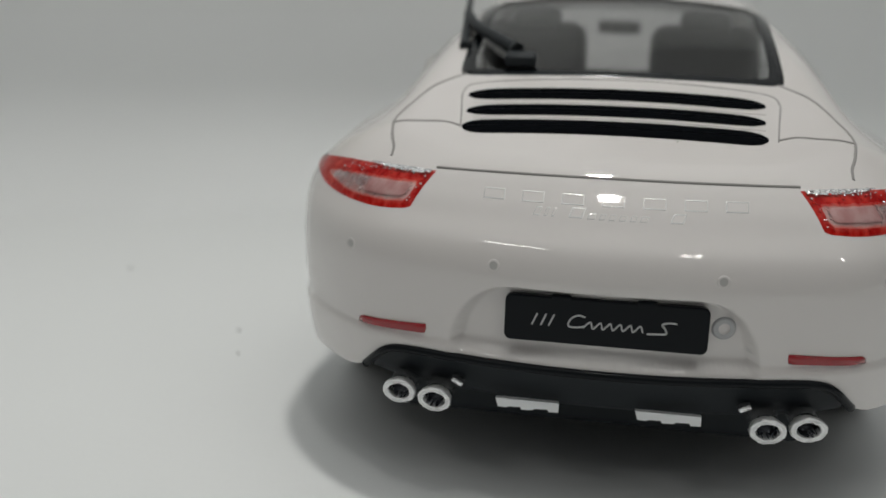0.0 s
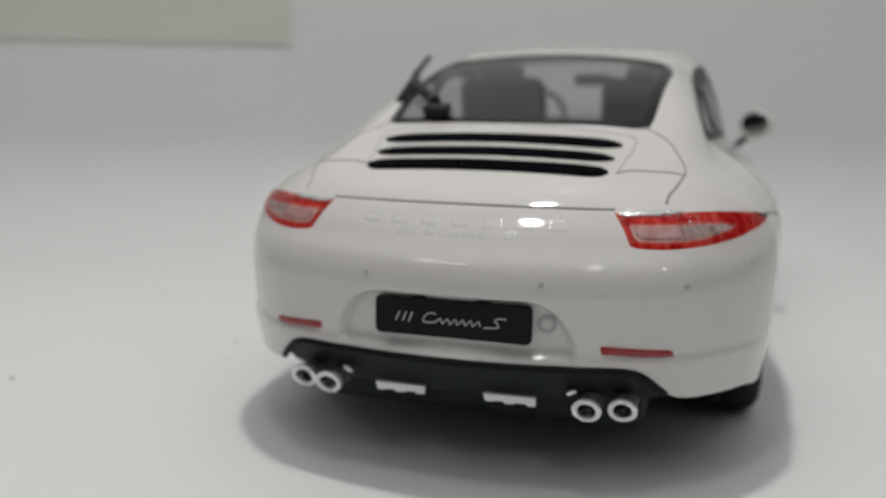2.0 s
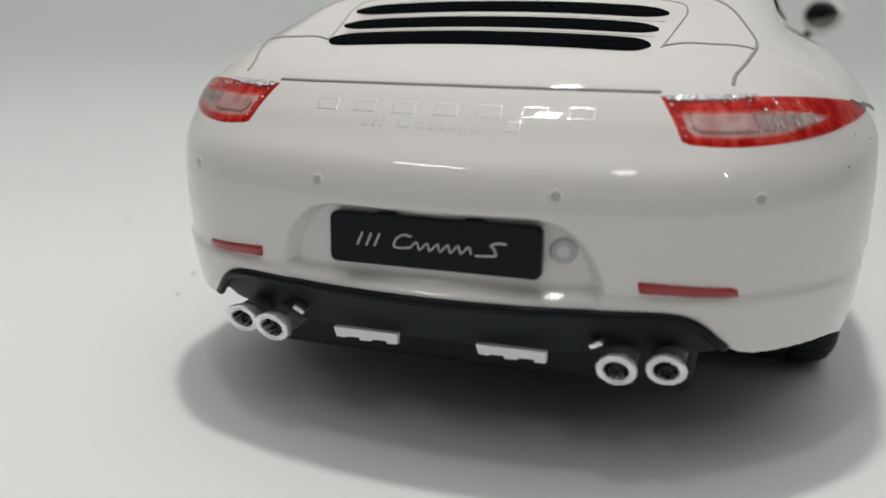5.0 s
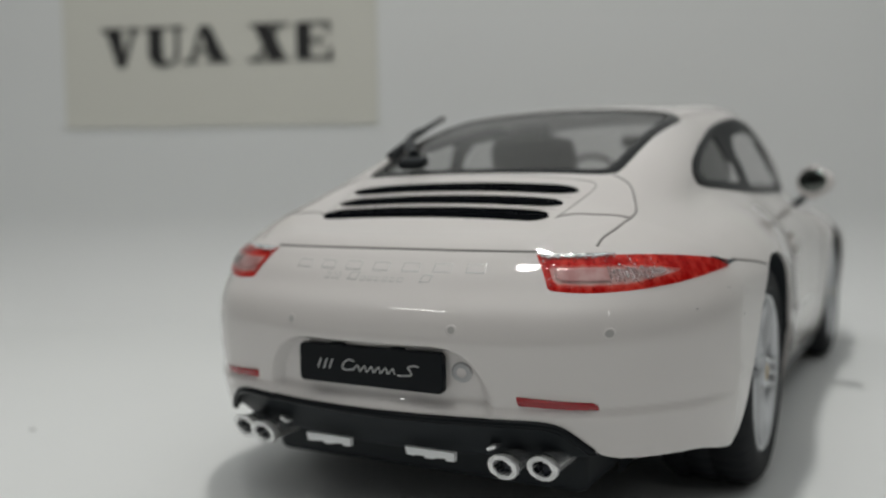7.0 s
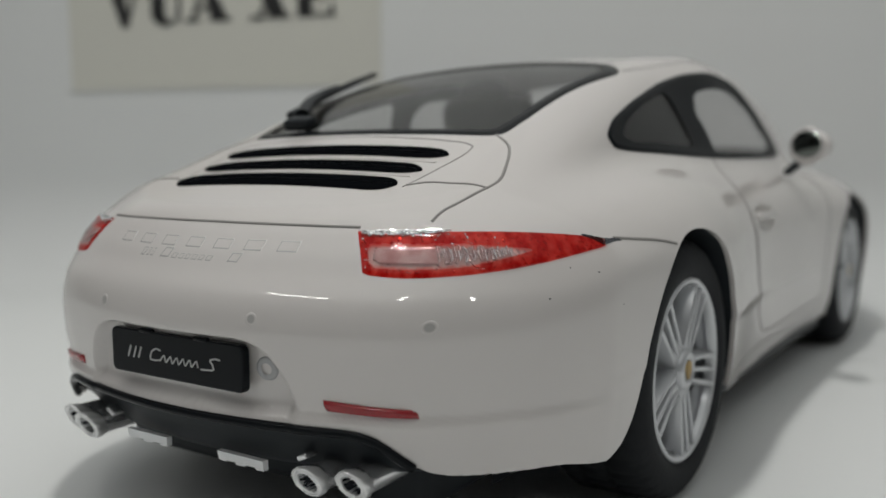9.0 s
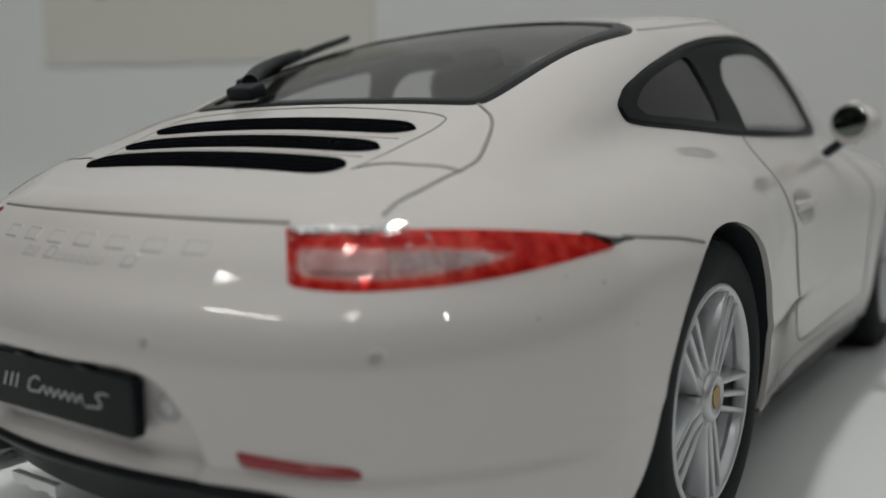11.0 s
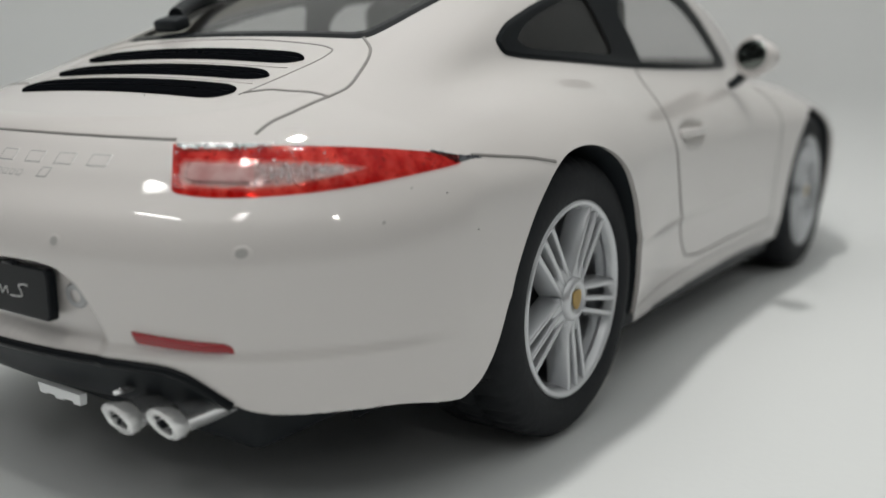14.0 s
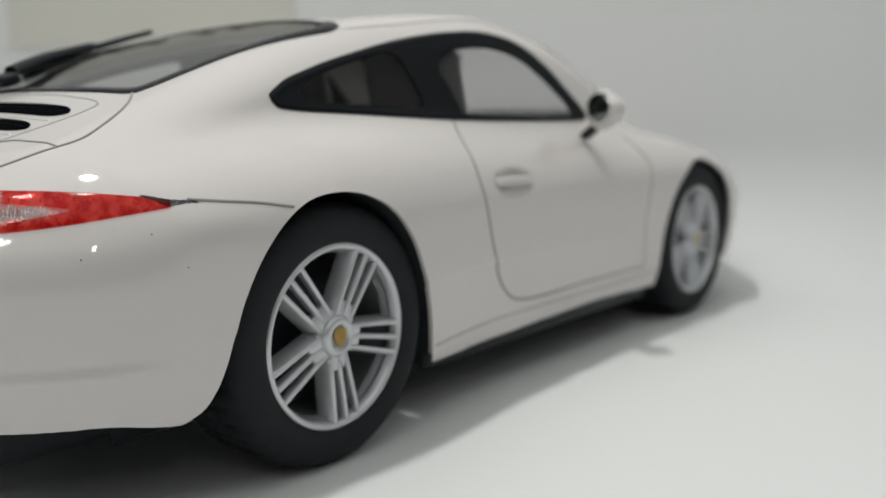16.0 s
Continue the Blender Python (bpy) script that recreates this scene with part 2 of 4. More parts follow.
def spline(pts, n=160, closed=True):
    """Points along a smooth line through pts."""
    p = np.array(pts, float)
    k = len(p)
    if closed:
        q = np.concatenate([p[-1:], p, p[:2]])
        segs = k
    else:
        q = np.concatenate([2 * p[:1] - p[1:2], p, 2 * p[-1:] - p[-2:-1]])
        segs = k - 1
    out = []
    for t in np.linspace(0, segs, n, endpoint=not closed):
        i = min(int(t), segs - 1)
        u = t - i
        a, b, c, d = q[i], q[i + 1], q[i + 2], q[i + 3]
        # centripetal-like tangents keep short segments from overshooting
        l1, l2, l3 = (max(1e-6, np.linalg.norm(w)) for w in (b - a, c - b, d - c))
        m1 = min(l2, 1.5 * l1) * ((b - a) / l1 * l2 + (c - b) / l2 * l1) / (l1 + l2)
        m2 = min(l2, 1.5 * l3) * ((c - b) / l2 * l3 + (d - c) / l3 * l2) / (l2 + l3)
        out.append((2 * u**3 - 3 * u**2 + 1) * b + (u**3 - 2 * u**2 + u) * m1 + (3 * u**2 - 2 * u**3) * c + (u**3 - u**2) * m2)
    return np.array(out)


# ---- the car body as one smooth solid ----
def round_cut(a, b, r):
    return np.hypot(np.maximum(a + r, 0), np.maximum(b + r, 0)) + np.minimum(-r, np.maximum(a, b))


def blend(a, b, r):
    h = np.clip(0.5 + 0.5 * (b - a) / r, 0, 1)
    return b + (a - b) * h - r * h * (1 - h)


WIDE = curve((-0.1, 0.826), (0.3, 0.859), (0.5, 0.869), (0.7, 0.884), (0.9, 0.902), (1.04, 0.908), (1.4, 0.885), (1.8, 0.842), (2.4, 0.825), (3.0, 0.83), (3.5, 0.855), (3.9, 0.835), (4.2, 0.75), (4.46, 0.60))
SIDE = curve((0.10, -0.085), (0.20, -0.046), (0.30, -0.022), (0.40, -0.009), (0.5, -0.002), (0.62, 0.0), (0.70, -0.006), (0.77, -0.030), (0.86, -0.065), (0.96, -0.11), (1.1, -0.20))
TAIL = curve((0.10, 0.13), (0.20, 0.075), (0.27, 0.03), (0.34, 0.0), (0.42, -0.02), (0.52, -0.036), (0.60, -0.036), (0.66, -0.018), (0.71, 0.018), (0.755, 0.050), (0.77, 0.063), (0.80, 0.092), (0.82, 0.115), (1.0, 0.36))
NOSE = curve((0.1, 4.30), (0.25, 4.40), (0.45, 4.46), (0.6, 4.44), (0.75, 4.30), (0.9, 3.9))
DECK = curve((-0.1, 0.80), (0.1, 0.815), (0.3, 0.85), (0.6, 0.90), (1.0, 0.935), (1.5, 0.95), (2.0, 0.945), (2.7, 0.935), (3.1, 0.91), (3.5, 0.865), (3.9, 0.78), (4.2, 0.68), (4.46, 0.55))
ROOF = curve((-0.1, 0.735), (0.10, 0.806), (0.33, 0.889), (0.70, 1.026), (1.1, 1.17), (1.5, 1.27), (1.9, 1.322), (2.2, 1.335), (2.5, 1.288), (2.8, 1.178), (3.0, 1.08), (3.2, 0.98), (3.45, 0.90), (3.8, 0.80), (4.2, 0.64), (4.46, 0.5))
BELT = curve((0.0, 0.62), (0.5, 0.625), (1.06, 0.645), (1.8, 0.662), (2.4, 0.665), (2.8, 0.645), (3.1, 0.60), (3.5, 0.5))


def soft_step(a):
    a = np.clip(a, 0, 1)
    return a * a * (3 - 2 * a)


def solid(x, y, z):
    ax = np.abs(x)
    # licence plate recess in the tail, and the bumper's lower lip
    hw = 0.215 + 0.135 * np.sqrt(np.clip(1 - ((z - 0.40) / 0.168) ** 2, 0, 1))
    inside = soft_step((hw - ax) / 0.022) * soft_step((0.572 - z) / 0.014) * soft_step((z - 0.37) / 0.07)
    lip = 0.015 * soft_step((0.418 - z) / 0.020) * soft_step((0.60 - y) / 0.3)
    rear = TAIL(z) + 0.35 * ax**2 + 1.6 * np.maximum(ax - 0.5, 0) ** 2 + 0.030 * inside - lip - y
    front = y - NOSE(z) + 0.30 * ax**2
    dish = 0.020 * soft_step((1.35 - np.hypot((y - 1.93) / 0.105, (z - 0.727) / 0.036)) / 0.7)
    side = ax - (WIDE(y) + SIDE(z) + lip - dish)
    top = z - (DECK(y) - 0.03 * (ax / 0.8) ** 2)
    lower = np.maximum(round_cut(side, top, 0.17), 0.12 - z)
    roof = z - (ROOF(y) - 0.09 * ax**2)
    flank = ax - (BELT(y) - (0.40 - 0.15 * soft_step((y - 1.5) / 0.6)) * (z - 0.95) - 0.30 * np.maximum(z - 0.95, 0) ** 2)
    cabin = np.maximum(round_cut(roof, flank * 0.92, 0.10), 0.5 - z)
    both = blend(lower, cabin, 0.07)
    ends = np.maximum(rear, front)
    return round_cut(both, ends, 0.018 + 0.07 * soft_step((ax - 0.36) / 0.26))


R2 = math.sqrt(0.5)
RAYS = {  # start and way of the ray for the two coordinates of each view on the body
    "x": lambda a, b: (np.stack([0 * a + 1.3, a, b], -1), (-1, 0, 0)),
    "y": lambda a, b: (np.stack([a, 0 * a - 0.5, b], -1), (0, 1, 0)),
    "z": lambda a, b: (np.stack([a, b, 0 * a + 1.6], -1), (0, 0, -1)),
    "d": lambda a, b: (np.stack([(a + 1.3) * R2, (a - 1.3) * R2, b], -1), (-R2, R2, 0)),
}


def march(start, way, reach, steps=90, outward=False):
    """The first place along each ray where the solid begins (outward: ends)."""
    sign = -1.0 if outward else 1.0
    t0, hit = np.zeros(start.shape[:-1]), np.zeros(start.shape[:-1], bool)
    lo = np.zeros_like(t0)
    for k in range(1, steps + 1):
        t = reach * k / steps
        p = start + t * way
        now = (sign * solid(p[..., 0], p[..., 1], p[..., 2]) < 0) & ~hit
        lo = np.where(now, t - reach / steps, lo)
        hit |= now
    hi = lo + reach / steps
    for _ in range(22):
        mid = (lo + hi) / 2
        p = start + mid[..., None] * way
        inside = sign * solid(p[..., 0], p[..., 1], p[..., 2]) < 0
        hi, lo = np.where(inside, mid, hi), np.where(inside, lo, mid)
    return start + hi[..., None] * way


def on_body(view, a, b, off=0.0, flip=False):
    """Places on the body seen along a view, lifted off it along its normal."""
    a, b = np.broadcast_arrays(np.asarray(a, float), np.asarray(b, float))
    start, way = RAYS[view](a, b)
    p = march(start, np.array(way, float), 2.0)
    e = 2e-3
    n = np.stack([solid(*(p[..., i] + e * (i == k) for i in range(3))) - solid(*(p[..., i] - e * (i == k) for i in range(3))) for k in range(3)], -1)
    n /= np.linalg.norm(n, axis=-1, keepdims=True) + 1e-9
    p = p + n * np.asarray(off, float)[..., None]
    if flip:
        p = p * (-1, 1, 1)
    return p


def within(poly, a, b):
    """Which places (a, b) lie inside a closed outline."""
    out = np.zeros(a.shape, bool)
    box_ = (a > poly[:, 0].min()) & (a < poly[:, 0].max()) & (b > poly[:, 1].min()) & (b < poly[:, 1].max())
    pa, pb = a[box_], b[box_]
    c = np.zeros(pa.shape, bool)
    for (x0, y0), (x1, y1) in zip(poly, np.roll(poly, -1, 0)):
        if y0 != y1:
            c ^= ((y0 > pb) != (y1 > pb)) & (pa < (x1 - x0) * (pb - y0) / (y1 - y0) + x0)
    out[box_] = c
    return out


def nearest(poly, a, b):
    p, q = poly, np.roll(poly, -1, 0)
    d = q - p
    w = np.stack([a, b], -1)[:, None] - p
    t = np.clip((w * d).sum(-1) / ((d * d).sum(-1) + 1e-12), 0, 1)
    c = p + t[..., None] * d
    k = ((c - np.stack([a, b], -1)[:, None]) ** 2).sum(-1).argmin(1)
    r = np.arange(len(a))
    return c[r, k, 0], c[r, k, 1]


# outlines on the body
HUB_R, HUB_F, HUB_Z = 1.04, 3.49, 0.364
SIDE_GLASS = spline([(1.018, 1.005), (1.07, 1.043), (1.21, 1.092), (1.42, 1.148), (1.65, 1.200), (1.90, 1.239), (2.12, 1.250), (2.29, 1.222), (2.44, 1.150), (2.58, 1.045), (2.69, 0.955), (2.68, 0.936), (2.09, 0.932), (1.77, 0.938), (1.37, 0.955), (1.085, 0.969), (1.032, 0.979)], 260)
REAR_GLASS = spline([(-0.452, 0.715), (-0.43, 0.702), (-0.25, 0.688), (0, 0.682), (0.25, 0.688), (0.43, 0.702), (0.452, 0.715), (0.462, 0.76), (0.475, 1.10), (0.482, 1.40), (0.465, 1.45), (0.25, 1.535), (0, 1.56), (-0.25, 1.535), (-0.465, 1.45), (-0.482, 1.40), (-0.475, 1.10), (-0.462, 0.76)], 240)


def arch_outline(y, r, low):
    a = np.linspace(-0.2, math.pi + 0.2, 120)
    arc = [(y + r * math.cos(t), HUB_Z + r * math.sin(t)) for t in a]
    return np.array([(arc[0][0] + 0.02, low)] + arc + [(arc[-1][0] - 0.02, low)])


ARCH_F = arch_outline(HUB_F, 0.385, 0.0)
ARCH_R = spline([(0.50, 0.10), (0.50, 0.236), (0.555, 0.252), (0.597, 0.272), (0.626, 0.31), (0.648, 0.36), (0.672, 0.44), (0.70, 0.52), (0.755, 0.62), (0.83, 0.70), (0.91, 0.742), (1.0, 0.758), (1.09, 0.752), (1.20, 0.712), (1.31, 0.61), (1.39, 0.45), (1.44, 0.28), (1.47, 0.18), (1.48, 0.1)], 160, False)
WINDSCREEN = spline([(-0.50, 2.56), (-0.25, 2.53), (0, 2.52), (0.25, 2.53), (0.50, 2.56), (0.56, 2.85), (0.60, 3.10), (0.55, 3.19), (0.30, 3.24), (0, 3.26), (-0.30, 3.24), (-0.55, 3.19), (-0.60, 3.10), (-0.56, 2.85)], 160)


def bumper_edge(x, y):
    """The height at which the white shell ends above the ground."""
    tail = 0.278 - 0.03 * soft_step((y - 0.35) / 0.2) + 0.106 / (1 + np.exp(np.clip((np.abs(x) - 0.560) / 0.024, -30, 30)))
    return np.where(y > 0.75, 0.195, tail)


def build_shell():
    """The painted shell: rays from a spine, with the openings cut and their edges drawn true."""
    nv = 520
    ang = np.linspace(0, 2 * math.pi, nv, endpoint=False)
    rows_o, rows_d = [], []
    for k in np.linspace(1, 0, 110, endpoint=False) ** 1.0:
        t = k * math.pi / 2
        rows_o.append((0, 0.55, 0.60))
        rows_d.append((math.cos(t), -math.sin(t)))
    for y in np.concatenate([np.arange(0.55, 2.9, 0.014), np.arange(2.9, 4.0, 0.03)]):
        rows_o.append((0, y, 0.60 - 0.06 * max(0, y - 2.9)))
        rows_d.append((1, 0))
    for k in np.linspace(0.02, 1, 40):
        t = k * math.pi / 2
        rows_o.append((0, 4.0, 0.534))
        rows_d.append((math.cos(t), math.sin(t)))
    o = np.array(rows_o)[:, None] + np.zeros((1, nv, 1))
    c = np.array(rows_d)
    way = np.stack([c[:, :1] * np.cos(ang), c[:, 1:] + 0 * ang, c[:, :1] * np.sin(ang)], -1)
    p = march(o, way, 1.6, 80, outward=True)
    nu = len(o)
    v = p.reshape(-1, 3)
    q = np.array(grid_faces(nu, nv, 0, True))
    mid = v[q].mean(1)
    keep = np.ones(len(q), bool)

    def cut(inside, snap):
        nonlocal keep
        gone = keep & inside
        keep &= ~gone
        edge = np.intersect1d(np.unique(q[gone]), np.unique(q[keep]))
        snap(edge)

    def side_snap(poly):
        def snap(i):
            a, b = nearest(poly, v[i, 1], v[i, 2])
            s = np.sign(v[i, 0])
            w = on_body("x", a, b)
            v[i] = np.stack([w[:, 0] * s, w[:, 1], w[:, 2]], -1)
        return snap

    far = np.abs(mid[:, 0]) > 0.4
    cut(within(SIDE_GLASS, mid[:, 1], mid[:, 2]) & far, side_snap(SIDE_GLASS))
    cut(within(ARCH_R, mid[:, 1], mid[:, 2]) & (np.abs(mid[:, 0]) > 0.35), side_snap(ARCH_R))
    cut(within(ARCH_F, mid[:, 1], mid[:, 2]) & (np.abs(mid[:, 0]) > 0.35), side_snap(ARCH_F))

    def rear_snap(i):
        a, b = nearest(REAR_GLASS, v[i, 0], v[i, 1])
        v[i] = on_body("z", a, b)

    cut(within(REAR_GLASS, mid[:, 0], mid[:, 1]) & (mid[:, 2] > 0.9), rear_snap)

    def front_snap(i):
        a, b = nearest(WINDSCREEN, v[i, 0], v[i, 1])
        v[i] = on_body("z", a, b)

    cut(within(WINDSCREEN, mid[:, 0], mid[:, 1]) & (mid[:, 2] > 0.85), front_snap)

    def low_snap(i):
        v[i, 2] = bumper_edge(v[i, 0], v[i, 1])

    cut(mid[:, 2] < bumper_edge(mid[:, 0], mid[:, 1]), low_snap)
    q = q[keep]
    used, inv = np.unique(q, return_inverse=True)
    return v[used], inv.reshape(-1, 4)[:, ::-1]


car = tagged(new("model_car"), "white die-cast model sports coupe with black trim on paper", "model car")
v, q = build_shell()
DOOR = np.array([(1.775, 0.935), (1.735, 0.85), (1.715, 0.763), (1.745, 0.614), (1.79, 0.476), (1.85, 0.384), (1.93, 0.325), (2.05, 0.303), (2.96, 0.300), (2.93, 0.47), (2.96, 0.64), (2.99, 0.74), (2.93, 0.86), (2.69, 0.932)])
LID = np.array([(0.553, 0.10), (0.555, 0.275), (0.590, 0.415), (0.565, 0.545), (0.515, 0.645), (0.440, 0.712)])
LID = np.concatenate([LID, LID[::-1] * (-1, 1)])


def shell_parts(v, q):
    """The shell split along its gaps; the pieces keep the whole shell's normals."""
    whole = bpy.data.meshes.new("whole_shell")
    whole.from_pydata((v * S).tolist(), [], q.tolist())
    whole.update()
    normals = np.zeros(len(v) * 3)
    whole.vertex_normals.foreach_get("vector", normals)
    normals = normals.reshape(-1, 3)
    bpy.data.meshes.remove(whole)
    m = v[q].mean(1)
    x, y, z = np.abs(m[:, 0]), m[:, 1], m[:, 2]
    door = within(DOOR, y, z) & (x > 0.4)
    lid = within(LID, m[:, 0], y) & (z > 0.806) & (y < 0.70)
    edge = np.interp(y, [0.0, 0.30, 0.585, 0.66, 0.78, 0.86], [0.806, 0.800, 0.768, 0.760, 0.747, 0.733])
    bumper = (z < edge) & (y < 0.88) & ~lid
    for name, pick, label in (
        ("door", door & (m[:, 0] > 0), "white car door"), ("door", door & (m[:, 0] < 0), "white car door"), ("engine_lid", lid, "white engine lid"),
        ("rear_bumper", bumper, "glossy white rear bumper"), ("body_shell", ~(door | lid | bumper), "glossy white enamel body"),
    ):
        used, inv = np.unique(q[pick], return_inverse=True)
        ob = mesh_object(name, v[used], inv.reshape(-1, 4), WHITE, car, label)
        ob.data.normals_split_custom_set_from_vertices(normals[used].tolist())


shell_parts(v, q)


def ribbon(view, outer, inner, off, flip=False, rows=4):
    """A band between two outlines, lying on the body."""
    w = np.linspace(0, 1, rows)[:, None, None]
    ab = outer * (1 - w) + inner * w
    lift = np.full((rows, 1), off) + np.zeros((rows, len(outer)))
    lift[0] = -0.004
    p = on_body(view, ab[..., 0], ab[..., 1], lift, flip)
    return p.reshape(-1, 3), grid_faces(rows, len(outer), 0, True)


def pane(view, outline, off, flip=False, rows=12):
    """A sheet that fills an outline, following the body."""
    c = outline.mean(0)
    w = np.linspace(0, 0.98, rows)[:, None, None]
    ab = outline * (1 - w) + c * w
    p = on_body(view, ab[..., 0], ab[..., 1], np.full(ab.shape[:2], off), flip).reshape(-1, 3)
    n = len(outline)
    f = grid_faces(rows, n, 0, True) + [tuple((rows - 1) * n + np.arange(n))]
    return p, f


def pad(view, outline, off, flip=False, rows=14, base=-0.004, rim=4.0):
    """A raised pad with a rounded edge, filling an outline on the body."""
    c = outline.mean(0)
    w = np.linspace(0, 0.985, rows) ** 1.3
    ab = outline * (1 - w[:, None, None]) + c * w[:, None, None]
    lift = off * np.sqrt(1 - (1 - np.clip(w * rim, 0, 1)) ** 2) + base
    p = on_body(view, ab[..., 0], ab[..., 1], lift[:, None] + np.zeros(ab.shape[:2]), flip).reshape(-1, 3)
    n = len(outline)
    return p, grid_faces(rows, n, 0, True) + [tuple((rows - 1) * n + np.arange(n))]


def line(view, pts, radius, flip=False, n=60, sink=0.3, closed=False):
    """A thin bead along a line on the body."""
    ab = spline(pts, n, closed)
    p = on_body(view, ab[:, 0], ab[:, 1], np.full(n, -radius * sink), flip)
    return tube(p, radius, closed)


def tube(p, radius, closed=False, k=8):
    n = len(p)
    r = np.broadcast_to(radius, (n,))
    t = np.gradient(p, axis=0)
    t /= np.linalg.norm(t, axis=1, keepdims=True) + 1e-9
    up = np.where(np.abs(t[:, 2:]) > 0.9, [[1.0, 0, 0]], [[0, 0, 1.0]])
    a = np.cross(t, up)
    a /= np.linalg.norm(a, axis=1, keepdims=True) + 1e-9
    b = np.cross(t, a)
    g = np.linspace(0, 2 * math.pi, k, endpoint=False)
    v = p[:, None] + r[:, None, None] * (np.cos(g)[None, :, None] * a[:, None] + np.sin(g)[None, :, None] * b[:, None])
    f = grid_faces(n, k, 0, True)
    f += [tuple(range(k)), tuple((n - 1) * k + np.arange(k))]
    return v.reshape(-1, 3), f


def shrink(outline, d):
    """The outline moved inwards by d."""
    t = np.roll(outline, -1, 0) - np.roll(outline, 1, 0)
    t /= np.linalg.norm(t, axis=1, keepdims=True) + 1e-9
    n = np.stack([-t[:, 1], t[:, 0]], -1)
    area = np.sum(outline[:, 0] * np.roll(outline[:, 1], -1) - np.roll(outline[:, 0], -1) * outline[:, 1])
    return outline + n * d * (1 if area > 0 else -1)


# ---- glass ----
rg_in = REAR_GLASS.mean(0) + (REAR_GLASS - REAR_GLASS.mean(0)) * (0.915, 0.907)
mesh_object("rear_window_frame", *ribbon("z", REAR_GLASS, rg_in, 0.003), GLOSS_BLACK, car, "black rear window surround")
mesh_object("rear_window", *pane("z", rg_in, -0.002), TINTED, car, "tinted clear plastic rear window")
ws_in = shrink(WINDSCREEN, 0.03)
mesh_object("windscreen_frame", *ribbon("z", WINDSCREEN, ws_in, 0.003), GLOSS_BLACK, car, "black windscreen surround")
mesh_object("windscreen", *pane("z", ws_in, -0.002), GLASS, car, "clear plastic windscreen")
QUARTER = spline([(1.125, 1.012), (1.17, 1.045), (1.30, 1.090), (1.45, 1.128), (1.585, 1.155), (1.605, 1.145), (1.655, 0.995), (1.64, 0.980), (1.40, 0.985), (1.15, 0.995)], 120)
DOORWIN = spline([(1.850, 0.952), (1.812, 1.035), (1.782, 1.100), (1.795, 1.128), (1.84, 1.162), (1.92, 1.178), (2.10, 1.188), (2.25, 1.160), (2.42, 1.070), (2.56, 0.958), (2.54, 0.944), (2.15, 0.941)], 140)


def fill_between(outer, holes, view, off, flip, step=0.012):
    """The black plastic surround: a sheet with the panes cut out of it, their edges drawn true."""
    lo, hi = outer.min(0) - step, outer.max(0) + step
    na, nb = (np.ceil((hi - lo) / step)).astype(int) + 1
    ga, gb = np.meshgrid(lo[0] + step * np.arange(na), lo[1] + step * np.arange(nb), indexing="ij")
    a, b = ga.ravel().copy(), gb.ravel().copy()
    q = np.array(grid_faces(na, nb))
    ca, cb = a[q].mean(1), b[q].mean(1)
    keep = within(outer, ca, cb)
    for h in holes:
        keep &= ~within(h, ca, cb)
    for poly, gone in [(outer, ~within(outer, ca, cb))] + [(h, within(h, ca, cb)) for h in holes]:
        i = np.intersect1d(np.unique(q[gone]), np.unique(q[keep]))
        a[i], b[i] = nearest(poly, a[i], b[i])
    q = q[keep]
    used, inv = np.unique(q, return_inverse=True)
    return on_body(view, a[used], b[used], np.full(len(used), off), flip), inv.reshape(-1, 4)


for flip in (False, True):
    mesh_object("side_window_frame", *fill_between(SIDE_GLASS, [QUARTER, DOORWIN], "x", 0.003, flip), TRIM, car, "black side window surround")
    mesh_object("side_window_edge", *ribbon("x", SIDE_GLASS, shrink(SIDE_GLASS, 0.018), 0.006, flip), TRIM, car, "black rubber window edge")
    mesh_object("quarter_window", *pane("x", QUARTER, -0.004, flip), TINTED, car, "tinted quarter window")
    mesh_object("door_window", *pane("x", DOORWIN, -0.004, flip), GLASS, car, "clear door window")

# ---- cabin ----
part("cabin_tub", box(0, 1.9, 0.62, 1.15, 2.4, 0.28, 0.05), CABIN, car, "dark grey cabin floor")
part("parcel_shelf", box(0, 1.12, 0.83, 1.05, 0.62, 0.12, 0.03), CABIN, car, "dark grey parcel shelf")
part("dashboard", box(0, 2.98, 0.87, 1.10, 0.36, 0.18, 0.06), CABIN, car, "dark grey dashboard")
for x in (-0.34, 0.34):
    seat = new("seat")
    seat.parent = car
    part("cushion", box(x, 2.25, 0.76, 0.44, 0.48, 0.14, 0.05), CABIN, seat)
    part("backrest", box(x, 1.98, 1.0, 0.42, 0.13, 0.40, 0.06, Matrix.Rotation(radians(14), 4, "X")), CABIN, seat)
    part("headrest", box(x, 1.93, 1.205, 0.20, 0.09, 0.10, 0.035, Matrix.Rotation(radians(14), 4, "X")), CABIN, seat)
v, f = lathe([(0.165 + 0.016 * math.cos(t), 0.016 * math.sin(t)) for t in np.linspace(0, 2 * math.pi, 13)], 40, "y")
turn = np.array(Matrix.Rotation(radians(-24), 3, "X"))
mesh_object("steering_wheel", v @ turn.T + np.array([-0.34, 2.72, 0.98]), f, CABIN, car, "dark grey steering wheel")
part("inside_mirror", box(0, 2.56, 1.19, 0.20, 0.03, 0.06, 0.012), CABIN, car)

# ---- wheels ----
def join(*bms):
    """One bmesh out of several."""
    out = bmesh.new()
    for b in bms:
        me = bpy.data.meshes.new("piece")
        b.to_mesh(me)
        b.free()
        out.from_mesh(me)
        bpy.data.meshes.remove(me)
    return out


